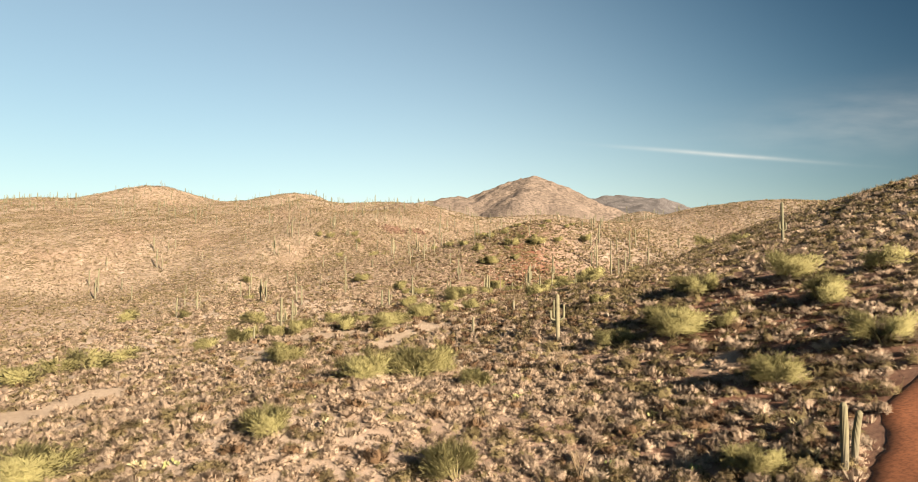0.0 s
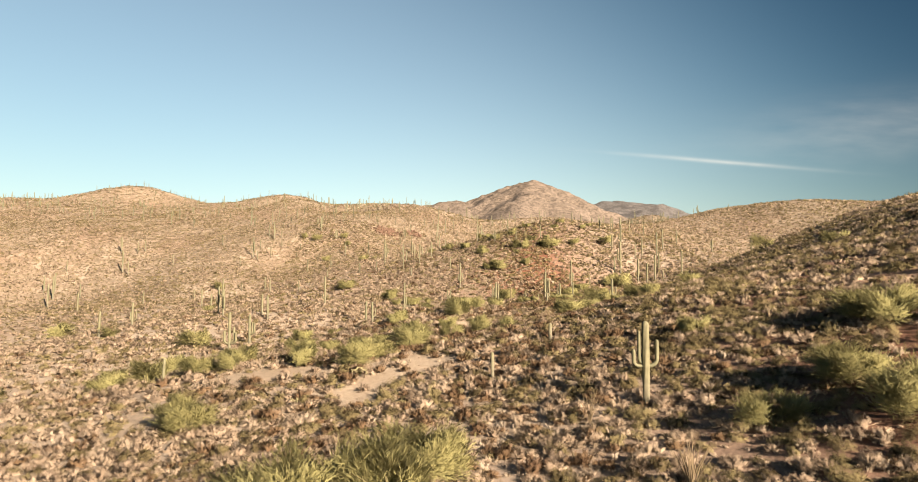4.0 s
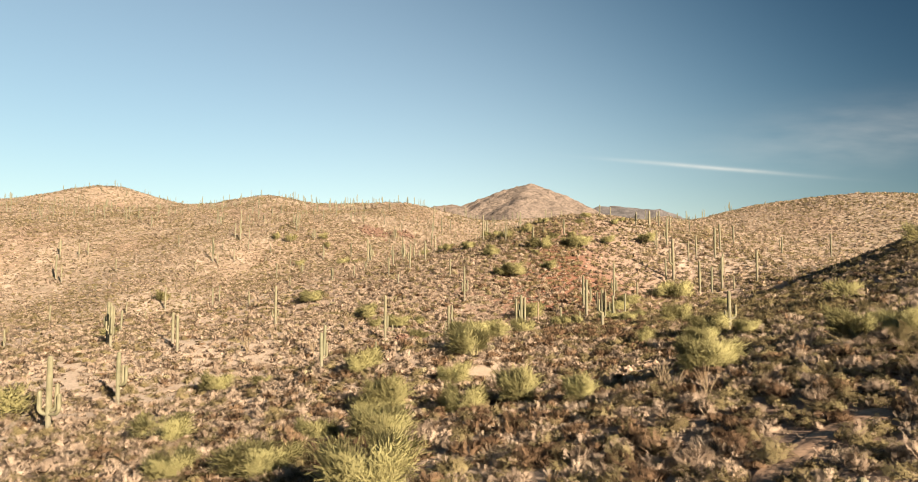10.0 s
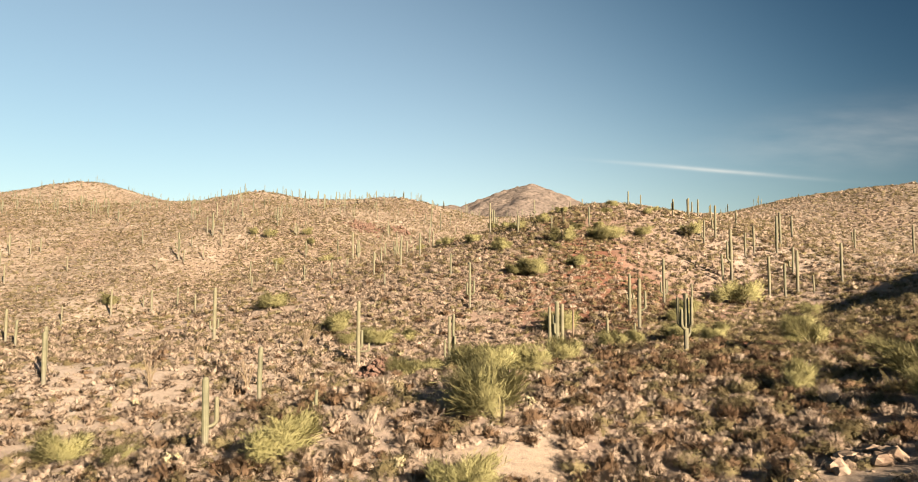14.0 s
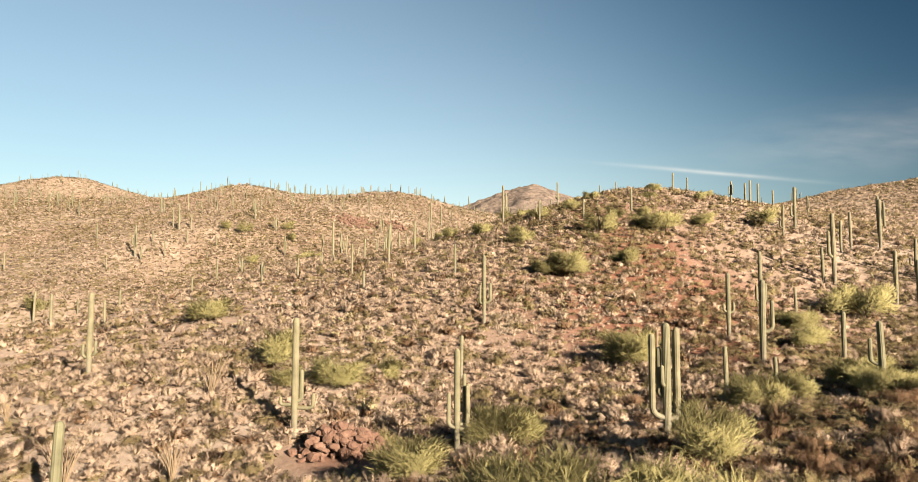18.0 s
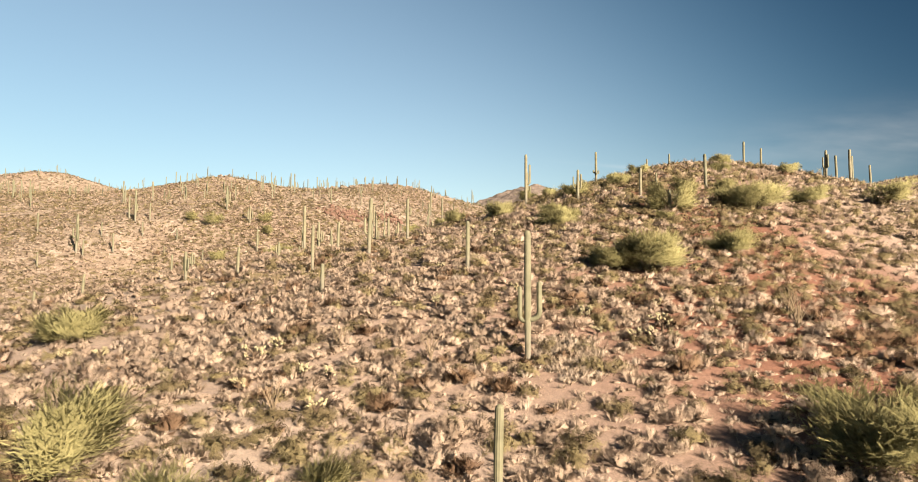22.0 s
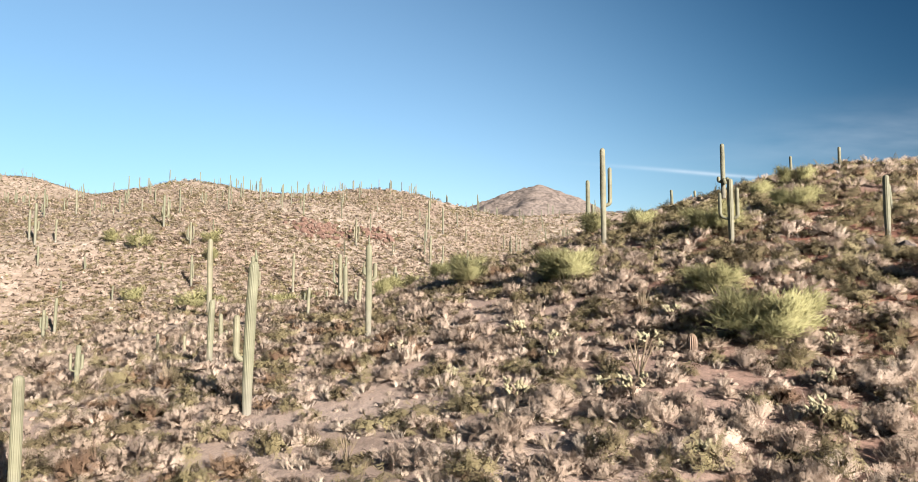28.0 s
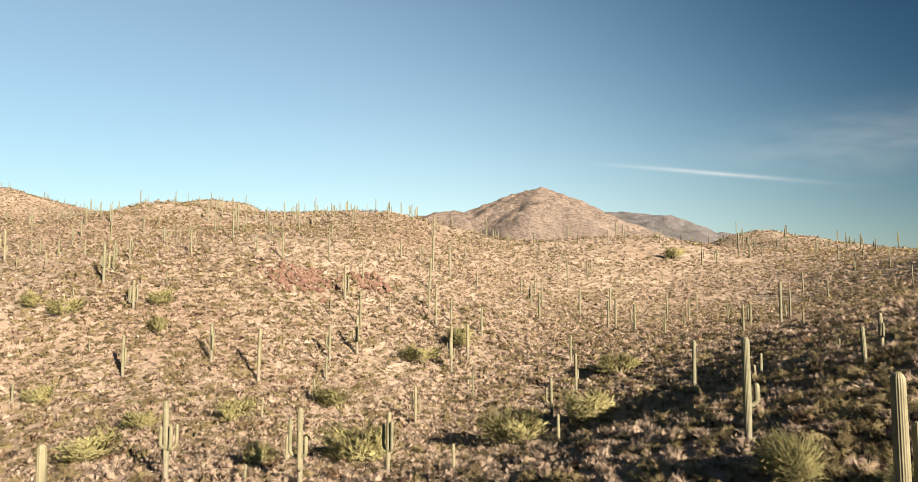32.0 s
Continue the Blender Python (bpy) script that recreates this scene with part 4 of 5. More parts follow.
palo_verde(16.3, 35.5, 2.0)
palo_verde(-0.8, 39.7, 2.7)
palo_verde(-28.9, 40.0, 3.1)
palo_verde(-14.8, 45.2, 2.6)
palo_verde(23.8, 47.7, 2.7)
palo_verde(32.4, 48.5, 3.2)
palo_verde(1.3, 60.5, 2.1)
palo_verde(-10.2, 61.0, 3.5)
palo_verde(35.1, 61.7, 3.5)
palo_verde(-5.4, 63.2, 3.6)
palo_verde(43.6, 64.7, 2.8)
palo_verde(26.8, 65.0, 1.9)
palo_verde(22.1, 66.5, 3.8)
palo_verde(-4.3, 67.8, 3.7)
palo_verde(16.6, 69.3, 2.6)
palo_verde(37.4, 72.2, 4.1)
palo_verde(29.2, 78.7, 3.4)
palo_verde(-24.4, 82.8, 3.1)
palo_verde(-62.4, 84.7, 3.6)
palo_verde(-26.0, 86.7, 2.6)
palo_verde(18.7, 87.5, 1.9)
palo_verde(-62.5, 93.5, 3.6)
palo_verde(-59.1, 95.2, 4.6)
palo_verde(-13.3, 99.0, 3.0)
palo_verde(-21.0, 102.8, 3.1)
palo_verde(-28.5, 104.2, 2.6)
palo_verde(-60.0, 105.3, 3.5)
palo_verde(-33.0, 105.7, 2.6)
palo_verde(-39.5, 105.8, 3.1)
palo_verde(-20.9, 106.1, 2.4)
palo_verde(-8.1, 107.7, 3.3)
palo_verde(-29.3, 109.1, 2.7)
palo_verde(-47.2, 110.0, 2.6)
palo_verde(-42.6, 115.5, 3.5)
palo_verde(-49.1, 115.7, 2.9)
palo_verde(24.3, 119.5, 2.2)
palo_verde(23.2, 122.6, 2.5)
palo_verde(59.4, 134.3, 2.8)
palo_verde(21.2, 144.4, 2.4)
palo_verde(-67.4, 147.0, 2.5)
palo_verde(17.0, 151.9, 2.4)
palo_verde(43.8, 156.3, 3.4)
palo_verde(-35.3, 159.4, 2.9)
palo_verde(-8.8, 161.4, 1.9)
palo_verde(26.6, 165.9, 3.1)
palo_verde(4.9, 169.4, 2.8)
palo_verde(67.0, 173.1, 4.1)
palo_verde(-8.2, 174.1, 2.5)
palo_verde(-3.1, 178.9, 2.7)
palo_verde(12.7, 180.4, 2.5)
palo_verde(20.6, 180.9, 2.3)
palo_verde(20.3, 183.9, 2.5)
palo_verde(27.0, 184.6, 1.6)
palo_verde(-105.3, 187.5, 5.2)
palo_verde(-15.5, 192.9, 2.8)
palo_verde(-69.6, 195.7, 2.8)
palo_verde(-22.2, 196.4, 3.6)
palo_verde(9.4, 196.9, 3.9)
palo_verde(26.9, 200.7, 2.5)
palo_verde(45.7, 220.6, 5.1)
palo_verde(41.9, 221.4, 4.2)
palo_verde(8.5, 222.7, 3.8)
palo_verde(5.4, 223.4, 2.2)
palo_verde(-38.7, 223.7, 3.5)
palo_verde(4.4, 241.8, 2.8)
palo_verde(17.8, 243.4, 4.1)
palo_verde(4.7, 247.3, 2.1)
palo_verde(37.0, 248.7, 2.7)
palo_verde(22.4, 250.2, 2.6)
palo_verde(-1.4, 256.0, 2.8)
palo_verde(16.2, 260.9, 2.1)
palo_verde(-7.0, 262.9, 2.3)
palo_verde(32.3, 263.7, 2.1)
palo_verde(42.5, 265.2, 2.2)
palo_verde(17.0, 268.3, 1.6)
palo_verde(-7.4, 270.8, 2.2)
palo_verde(22.5, 271.8, 2.2)
palo_verde(4.9, 273.2, 2.4)
palo_verde(-100.7, 282.4, 4.1)
palo_verde(-28.3, 302.7, 2.9)
palo_verde(-47.5, 306.0, 3.8)
palo_verde(-21.3, 309.2, 4.9)
palo_verde(-49.6, 321.0, 2.9)
palo_verde(-3.8, 323.7, 5.2)
palo_verde(-40.2, 326.5, 4.1)
palo_verde(5.9, 327.7, 5.1)
palo_verde(-70.1, 332.0, 3.3)
palo_verde(-29.0, 339.5, 4.1)
palo_verde(16.0, 348.0, 4.1)
palo_verde(-78.9, 351.2, 4.6)
palo_verde(-66.6, 359.0, 3.5)
palo_verde(-17.8, 360.0, 4.6)
palo_verde(-10.2, 367.7, 4.9)
palo_verde(68.2, 471.2, 5.2)
palo_verde(27.6, 252.2, 1.8)
palo_verde(27.4, 244.7, 4.1)
palo_verde(15.6, 239.9, 1.5)
palo_verde(17.2, 228.4, 2.8)
palo_verde(-11.9, 194.9, 1.9)
palo_verde(48.5, 251.9, 3.6)
palo_verde(35.5, 271.4, 2.0)
palo_verde(46.2, 269.9, 1.9)
palo_verde(-19.2, 192.1, 2.0)
palo_verde(6.8, 268.7, 2.2)
palo_verde(9.5, 259.2, 2.5)
palo_verde(-9.7, 275.2, 2.1)
palo_verde(-15.2, 272.7, 2.4)
palo_verde(-40.2, 290.4, 1.7)
palo_verde(-61.8, 350.9, 3.4)
palo_verde(-84.9, 352.7, 3.3)
palo_verde(29.2, 173.9, 2.7)
palo_verde(-9.3, 132.3, 3.6)
palo_verde(-11.6, 131.2, 2.7)
palo_verde(-3.9, 130.1, 2.8)
palo_verde(1.3, 132.1, 3.8)
palo_verde(5.4, 126.9, 2.6)
palo_verde(14.0, 125.6, 3.3)
palo_verde(-4.8, 139.1, 2.4)
palo_verde(-2.4, 147.5, 3.7)
palo_verde(-14.4, 143.2, 2.9)
palo_verde(-49.3, 141.3, 4.0)
palo_verde(-27.3, 129.1, 2.9)
palo_verde(-14.7, 113.0, 2.3)
palo_verde(-19.5, 113.5, 1.8)
palo_verde(-9.0, 118.5, 2.8)
palo_verde(-13.6, 121.0, 2.0)
palo_verde(-12.6, 102.6, 2.7)
palo_verde(26.1, 144.7, 2.0)
palo_verde(-2.2, 160.0, 3.2)
palo_verde(0.8, 160.8, 2.9)
palo_verde(-4.2, 161.2, 2.4)
palo_verde(22.4, 71.6, 2.8)
palo_verde(24.4, 150.2, 3.1)
palo_verde(-26.9, 152.4, 1.6)
palo_verde(22.5, 177.4, 1.8)
palo_verde(51.3, 209.2, 3.0)
palo_verde(24.0, 186.9, 1.5)
palo_verde(15.7, 181.6, 2.2)
palo_verde(32.2, 211.4, 2.9)


# ---- cholla, ocotillo, barrel cactus, prickly pear ----
CHOLLA_KINDS = []
for kind in range(5):
    rng = np.random.default_rng(500 + kind)
    stem = [tube([(0, 0, -0.1), (0.02, 0.01, 0.3), (0.0, 0.03, 0.62)], [0.07, 0.06, 0.045], 7)]
    joints, spikes = [], []
    for k in range(rng.integers(5, 8)):
        az = rng.uniform(0, 2 * math.pi)
        d = np.array([math.cos(az), math.sin(az), 0])
        b = np.array([0, 0, rng.uniform(0.32, 0.62)])
        e = b + d * rng.uniform(0.18, 0.38) + np.array([0, 0, rng.uniform(0.12, 0.35)])
        stem.append(tube([b, e], [0.045, 0.035], 5))
        for q in range(5):
            w = d * rng.uniform(-0.3, 0.9) + np.array([rng.normal(0, 0.4), rng.normal(0, 0.4), rng.uniform(0.35, 1.0)])
            w /= np.linalg.norm(w)
            s = e + rng.normal(0, 0.07, 3)
            n = rng.uniform(0.13, 0.22)
            joints.append(tube([s, s + w * n * 0.2, s + w * n * 0.6, s + w * n], [0.025, 0.045, 0.045, 0.018], 6))
            c = s + w * rng.uniform(0, n, (16, 1))
            o = rng.normal(size=(16, 3)) + w * 0.4
            o /= np.linalg.norm(o, axis=1, keepdims=True)
            spikes.append(blades(rng, c, o, 0.095, 0.012))

    def merged(pieces):
        co, fa = [], []
        for c, f in pieces:
            fa += [tuple(i + len(co) for i in q) for q in f]
            co += list(c)
        return co, fa

    CHOLLA_KINDS.append(([pydata("stem", *s) for s in stem], pydata("joints", *merged(joints)), tri_mesh("fuzz", np.concatenate(spikes))))


def cholla(x, y):
    rnd = random.Random(round(x * 19 + y * 23))
    st, jo, sp = CHOLLA_KINDS[rnd.randrange(5)]
    ob = thing("cholla", "cholla cactus with dark stem and straw-white spiny joints", "cactus", x, y, "chollas among the shrubs", rnd.uniform(0, 360), 0.02)
    s = rnd.uniform(0.7, 1.1)
    ob.scale = (s * rnd.uniform(0.9, 1.3), s * rnd.uniform(0.9, 1.3), s)
    for k, me in enumerate(st):
        part("stem" if k == 0 else "branch", me, MAT_CHOLLA_STEM, ob, "dark brown stem")
    crown = tagged(part("spiny_crown", jo, MAT_CHOLLA, ob, "straw-white spiny joints"), kind="stuff")
    tagged(part("fuzz", sp, MAT_CHOLLA, crown), kind="stuff")
    return ob


cholla(19.3, 35.0)
cholla(20.5, 39.0)
cholla(-21.8, 40.7)
cholla(14.8, 42.0)
cholla(-10.7, 45.7)
cholla(16.6, 54.2)
cholla(-19.9, 55.7)
cholla(-37.1, 75.7)
cholla(-16.6, 86.5)
cholla(-21.8, 90.0)
cholla(-11.8, 94.7)
cholla(-12.8, 95.2)
cholla(-7.7, 140.9)
cholla(-19.5, 143.7)
cholla(-0.5, 148.9)
cholla(-46.0, 161.4)
cholla(-43.5, 163.4)
cholla(-35.9, 171.4)
cholla(-12.2, 187.9)
cholla(-30.8, 188.7)
cholla(-13.4, 201.4)
cholla(-18.0, 204.2)
cholla(-13.6, 205.4)
cholla(-15.1, 205.7)
cholla(-18.5, 207.9)
cholla(-21.0, 208.7)
cholla(-17.6, 208.9)
cholla(5.9, 209.4)
cholla(3.5, 209.7)
cholla(4.5, 209.7)
cholla(1.6, 210.9)
cholla(5.7, 211.2)
cholla(1.3, 212.7)
cholla(1.5, 213.6)
cholla(6.5, 214.7)
cholla(-11.2, 215.7)
cholla(-8.5, 215.9)
cholla(-32.3, 216.7)
cholla(-8.3, 216.9)
cholla(-2.8, 217.9)
cholla(-36.1, 218.9)
cholla(3.8, 219.4)
cholla(-8.4, 224.9)
cholla(7.6, 228.2)
cholla(6.1, 229.2)
cholla(0.6, 230.4)
cholla(-1.3, 234.0)
cholla(2.5, 235.0)
cholla(4.1, 237.3)
cholla(-2.2, 238.0)
cholla(-3.1, 238.8)
cholla(-6.1, 239.0)
cholla(5.7, 239.7)
cholla(-0.4, 241.8)
cholla(-4.2, 242.3)
cholla(-8.6, 242.8)
cholla(-4.0, 244.3)
cholla(1.5, 244.8)
cholla(-5.3, 246.5)
cholla(-10.9, 246.8)


OCO_KINDS = []
for kind in range(4):
    rng = np.random.default_rng(700 + kind)
    wands = []
    for k in range(14):
        az, out = rng.uniform(0, 2 * math.pi), rng.uniform(0.25, 1.15)
        line = [(math.cos(az) * (0.05 + out * q ** 1.6) + rng.normal(0, 0.015), math.sin(az) * (0.05 + out * q ** 1.6) + rng.normal(0, 0.015), q * rng.uniform(0.96, 1.04) * 2.2 - 0.05) for q in (0, 0.25, 0.5, 0.75, 1.0)]
        sc = rng.uniform(0.65, 1.0)
        wands.append(pydata("wand", *tube([(a * sc, b * sc, c * sc) for a, b, c in line], [0.028, 0.024, 0.02, 0.016, 0.008], 5)))
    OCO_KINDS.append(wands)


def ocotillo(x, y, h):
    rnd = random.Random(round(x * 11 + y * 29))
    ob = thing("ocotillo", "leafless grey-tan ocotillo with a fan of thin wands", "shrub", x, y, "ocotillos", rnd.uniform(0, 360), 0.03)
    s = h / 2.2
    ob.scale = (s, s, s)
    for me in OCO_KINDS[rnd.randrange(4)]:
        part("wand", me, MAT_OCOTILLO, ob)
    return ob


ocotillo(-14.0, 209.6, 1.9)
ocotillo(-8.5, 207.9, 1.9)
ocotillo(-20.7, 213.6, 1.2)
ocotillo(-13.9, 209.2, 1.4)
ocotillo(14.7, 212.2, 2.7)
ocotillo(-15.5, 201.7, 1.9)
ocotillo(0.9, 247.0, 1.8)
ocotillo(-1.6, 239.3, 2.0)
ocotillo(-23.9, 249.8, 1.6)
ocotillo(-5.1, 250.3, 1.3)
ocotillo(-24.1, 188.7, 3.6)
ocotillo(15.1, 213.9, 2.4)
ocotillo(-21.6, 177.2, 2.8)
ocotillo(-37.0, 175.9, 3.5)
ocotillo(-26.8, 175.9, 3.5)
ocotillo(-35.4, 183.4, 2.3)
ocotillo(-24.5, 231.7, 2.2)
ocotillo(-11.8, 236.7, 1.3)
ocotillo(6.9, 38.7, 2.6)
ocotillo(9.8, 64.2, 2.8)
ocotillo(6.9, 75.5, 2.4)
ocotillo(9.7, 64.3, 2.7)
ocotillo(10.2, 123.7, 2.4)
ocotillo(8.6, 116.8, 2.2)
ocotillo(9.7, 114.6, 2.2)
ocotillo(24.6, 86.0, 1.8)


def barrel_cactus(x, y, h, r):
    ob = thing("barrel_cactus", "short reddish-brown ribbed barrel cactus on red soil", "cactus", x, y, "", 0, 0.03)
    line = [(0, 0, h * q) for q in (-0.05, 0.15, 0.4, 0.65, 0.82, 0.93, 0.99, 1.0)]
    part("body", pydata("body", *tube(line, [r * q for q in (0.8, 0.95, 1.0, 0.96, 0.8, 0.55, 0.25, 0.1)], 32, 0.14)), MAT_BARREL, ob)


barrel_cactus(1.2, 241.5, 0.85, 0.22)
barrel_cactus(11.4, 234.2, 0.8, 0.24)


def prickly_pear(x, y, seed):
    rng = np.random.default_rng(seed)
    ob = thing("prickly_pear", "low clump of yellow-green prickly pear pads", "cactus", x, y, "prickly pears", float(rng.uniform(0, 360)), 0.02)
    for k in range(14):
        az = rng.uniform(0, 2 * math.pi)
        base = Vector((math.cos(az) * rng.uniform(0, 0.7), math.sin(az) * rng.uniform(0, 0.7), rng.uniform(0.0, 0.28)))
        bm = bmesh.new()
        bmesh.ops.create_icosphere(bm, subdivisions=1, radius=1.0, matrix=Matrix.LocRotScale(base + Vector((0, 0, 0.13)), Euler((rng.uniform(-0.6, 0.6), rng.uniform(-0.6, 0.6), rng.uniform(0, 6.2))), (0.11, 0.025, 0.15)))
        part("pad", bm, MAT_PEAR, ob)


for k, (x, y) in enumerate(((-13.5, 52.5), (-20, 41.5), (9.6, 40.5), (13.5, 37.5), (17.5, 31.8), (14, 47.5), (-27, 63), (-17.5, 64), (4.5, 56), (2.5, 60.5))):
    prickly_pear(x, y, 40 + k)


# ---- rock ----
def boulder_mesh(seed, rough=0.55, cuts=2):
    rng = np.random.default_rng(seed)
    bm = bmesh.new()
    bmesh.ops.create_icosphere(bm, subdivisions=cuts, radius=1.0)
    off = rng.uniform(0, 50, 3)
    for v in bm.verts:
        n = noise.noise(Vector(v.co) * 1.1 + Vector(off)) + 0.5 * noise.noise(Vector(v.co) * 2.7 + Vector(off))
        v.co *= 1 + rough * n
        v.co.x = round(v.co.x * 3.2) / 3.2 * 0.35 + v.co.x * 0.65
        v.co.z = round(v.co.z * 2.6) / 2.6 * 0.4 + v.co.z * 0.6
    me = bpy.data.meshes.new("block")
    bm.to_mesh(me)
    bm.free()
    return me


BLOCKS = {m.name: [boulder_mesh(900 + 10 * i + j) for j in range(5)] for i, m in enumerate((MAT_REDROCK, MAT_TANROCK, MAT_DARKROCK, MAT_REDBANK))}


def outcrop(x, y, wide, deep, tall, count, material, label, seed, heap=0.0):
    """A knot of broken rock that stands out of the slope, block by block."""
    rng = np.random.default_rng(seed)
    ob = thing("rock_outcrop", label, "rock", x, y, "", 0, 0.0)
    z0 = ob.matrix_basis.translation.z
    for k in range(count):
        a, b = rng.normal(0, 0.42) * wide, rng.normal(0, 0.42) * deep
        s = rng.uniform(0.35, 1.0) * tall
        z = float(ground_z(np.array([x + a]), np.array([y + b]))[0]) - z0 + heap * rng.random() * max(0.0, 1 - (a / wide) ** 2) * max(0.0, 1 - (b / deep) ** 2)
        m = Matrix.LocRotScale((a, b, z + s * 0.15), Euler(rng.uniform(-0.5, 0.5, 3) + np.array([0, 0, rng.uniform(0, 6)])), (s * rng.uniform(0.6, 1.1), s * rng.uniform(0.6, 1.1), s * rng.uniform(0.5, 1.0)))
        part("block", BLOCKS[material.name][k % 5], material, ob, m=m)


outcrop(-12.8, 180.9, 3.0, 1.3, 0.45, 290, MAT_REDBANK, "bank of crumbling rust-red rock below a saguaro", 1, 1.7)
outcrop(-7.6, 183.5, 2.4, 0.8, 0.6, 18, MAT_REDBANK, "low bank of crumbling rust-red rock", 2)
outcrop(-47, 381, 9, 6, 1.25, 80, MAT_REDBANK, "reddish broken cliff band on the hillside", 3)
outcrop(-32, 386, 6, 5, 1.1, 44, MAT_REDBANK, "reddish rock knob on the hillside", 4)
outcrop(-38, 369, 8, 4, 0.9, 30, MAT_REDROCK, "pale broken rock among the hillside shrubs", 5)
outcrop(-96, 371, 7, 4, 1.2, 14, MAT_REDROCK, "scattered red rock on the hillside", 6)
outcrop(15, 250, 4, 2, 0.5, 14, MAT_DARKROCK, "dark weathered rock below a tree", 7)
outcrop(13.5, 139, 4.0, 1.2, 0.6, 30, MAT_TANROCK, "pale crumbling bank beside the wash", 8)
outcrop(-70, 512, 3.5, 2.5, 2.3, 7, MAT_DARKROCK, "dark boulders on the skyline of the ridge", 9)
outcrop(-62, 452, 16, 7, 2.0, 34, MAT_REDROCK, "reddish crags under the far ridge", 10)
outcrop(22.5, 57, 2.6, 1.6, 0.35, 18, MAT_TANROCK, "stony tan mound beside a tree", 11)
outcrop(26, 292, 6, 3, 0.7, 16, MAT_TANROCK, "weathered rocks along the ridge crest", 12)


def fallen_log(x, y, length, r, turn, label):
    ob = thing("fallen_log", label, "log", x, y, "", turn, 0.0)
    part("log", pydata("log", *tube([(0, 0, r), (length * 0.35, 0.12, r * 1.6), (length * 0.7, -0.1, r * 1.9), (length, 0.05, r * 2.0)], [r, r * 0.95, r * 0.8, r * 0.4], 8)), MAT_DEADWOOD, ob)
    part("branch", pydata("branch", *tube([(length * 0.6, 0, r * 1.6), (length * 0.75, 0.5, r * 3.0), (length * 0.8, 0.8, r * 3.4)], [r * 0.45, r * 0.35, r * 0.2], 6)), MAT_DEADWOOD, ob)


fallen_log(-43.7, 323.5, 4.5, 0.18, 40, "bleached fallen saguaro log on the slope")
fallen_log(-20.8, 231.2, 1.4, 0.12, 60, "grey splintered saguaro log on the ground")
fallen_log(24.0, 98.0, 1.6, 0.08, 30, "grey dead branch lying on red soil")


# ---- dirt road and trail ----
def strip(name, line, half, label, lift, material):
    line = [Vector((x, y)) for x, y in line]
    pts = []
    for a, b, c, d in zip([line[0]] + line[:-2], line[:-1], line[1:], line[2:] + [line[-1]]):
        for k in range(10):
            t = k / 10
            pts.append(0.5 * ((2 * b) + (c - a) * t + (2 * a - 5 * b + 4 * c - d) * t * t + (3 * b - a - 3 * c + d) * t ** 3))
    co, fa, across = [], [], 15
    rnd = random.Random(5)
    for i, p in enumerate(pts):
        d = (pts[min(i + 1, len(pts) - 1)] - pts[max(i - 1, 0)]).normalized()
        n = Vector((d.y, -d.x))
        w = half * (1 + 0.05 * math.sin(i * 0.5) + 0.03 * rnd.uniform(-1, 1))
        for k in range(across):
            s = 2 * k / (across - 1) - 1
            q = p + n * (s * w)
            z = float(ground_z(np.array([q.x]), np.array([q.y]))[0])
            rut = -0.03 * math.exp(-((abs(s) - 0.45) / 0.14) ** 2)
            co.append((q.x, q.y, z + (lift * (1 - 0.7 * s ** 4) if abs(s) < 0.95 else -0.1) + rut))
    for i in range(len(pts) - 1):
        for k in range(across - 1):
            a = i * across + k
            fa.append((a, a + 1, a + across + 1, a + across))
    me = pydata(name, co, fa, True)
    me.materials.append(material)
    return tagged(new(name, me), label, "road", kind="structure")


ROAD = ((13, 16), (16.6, 22), (21.0, 27.0), (25.4, 31.0), (29.5, 36.4), (37, 41.5), (48, 45), (62, 47))
TRAIL = ((-2.6, 93.8), (1.5, 96.5), (4.8, 100.2), (8.8, 104), (13.2, 106.3), (18, 106.2), (24, 108), (31, 112))
strip("road", ROAD, 4.5, "graded rust-red dirt road cut into the slope", 0.16, MAT_ROAD)
strip("path", TRAIL, 0.75, "narrow reddish-tan foot trail through the shrubs", 0.1, MAT_TRAIL)


def clear_of(x, y):
    """True away from the road, the trail and the bare sand."""
    ok = sand_at(x, y) < 0.55 + 0.5 * (lattice(np.floor(x * 9), np.floor(y * 9), 3) - 0.35)
    ok &= np.hypot((x + 12.8) / 4.2, (y - 180.0) / 2.8) > 1
    for line, half in ((ROAD, 4.4), (TRAIL, 0.6)):
        for a, b in zip(line[:-1], line[1:]):
            ax, ay, bx, by = a[0], a[1], b[0] - a[0], b[1] - a[1]
            t = np.clip(((x - ax) * bx + (y - ay) * by) / (bx * bx + by * by), 0, 1)
            ok &= np.hypot(x - ax - t * bx, y - ay - t * by) > half
    return ok


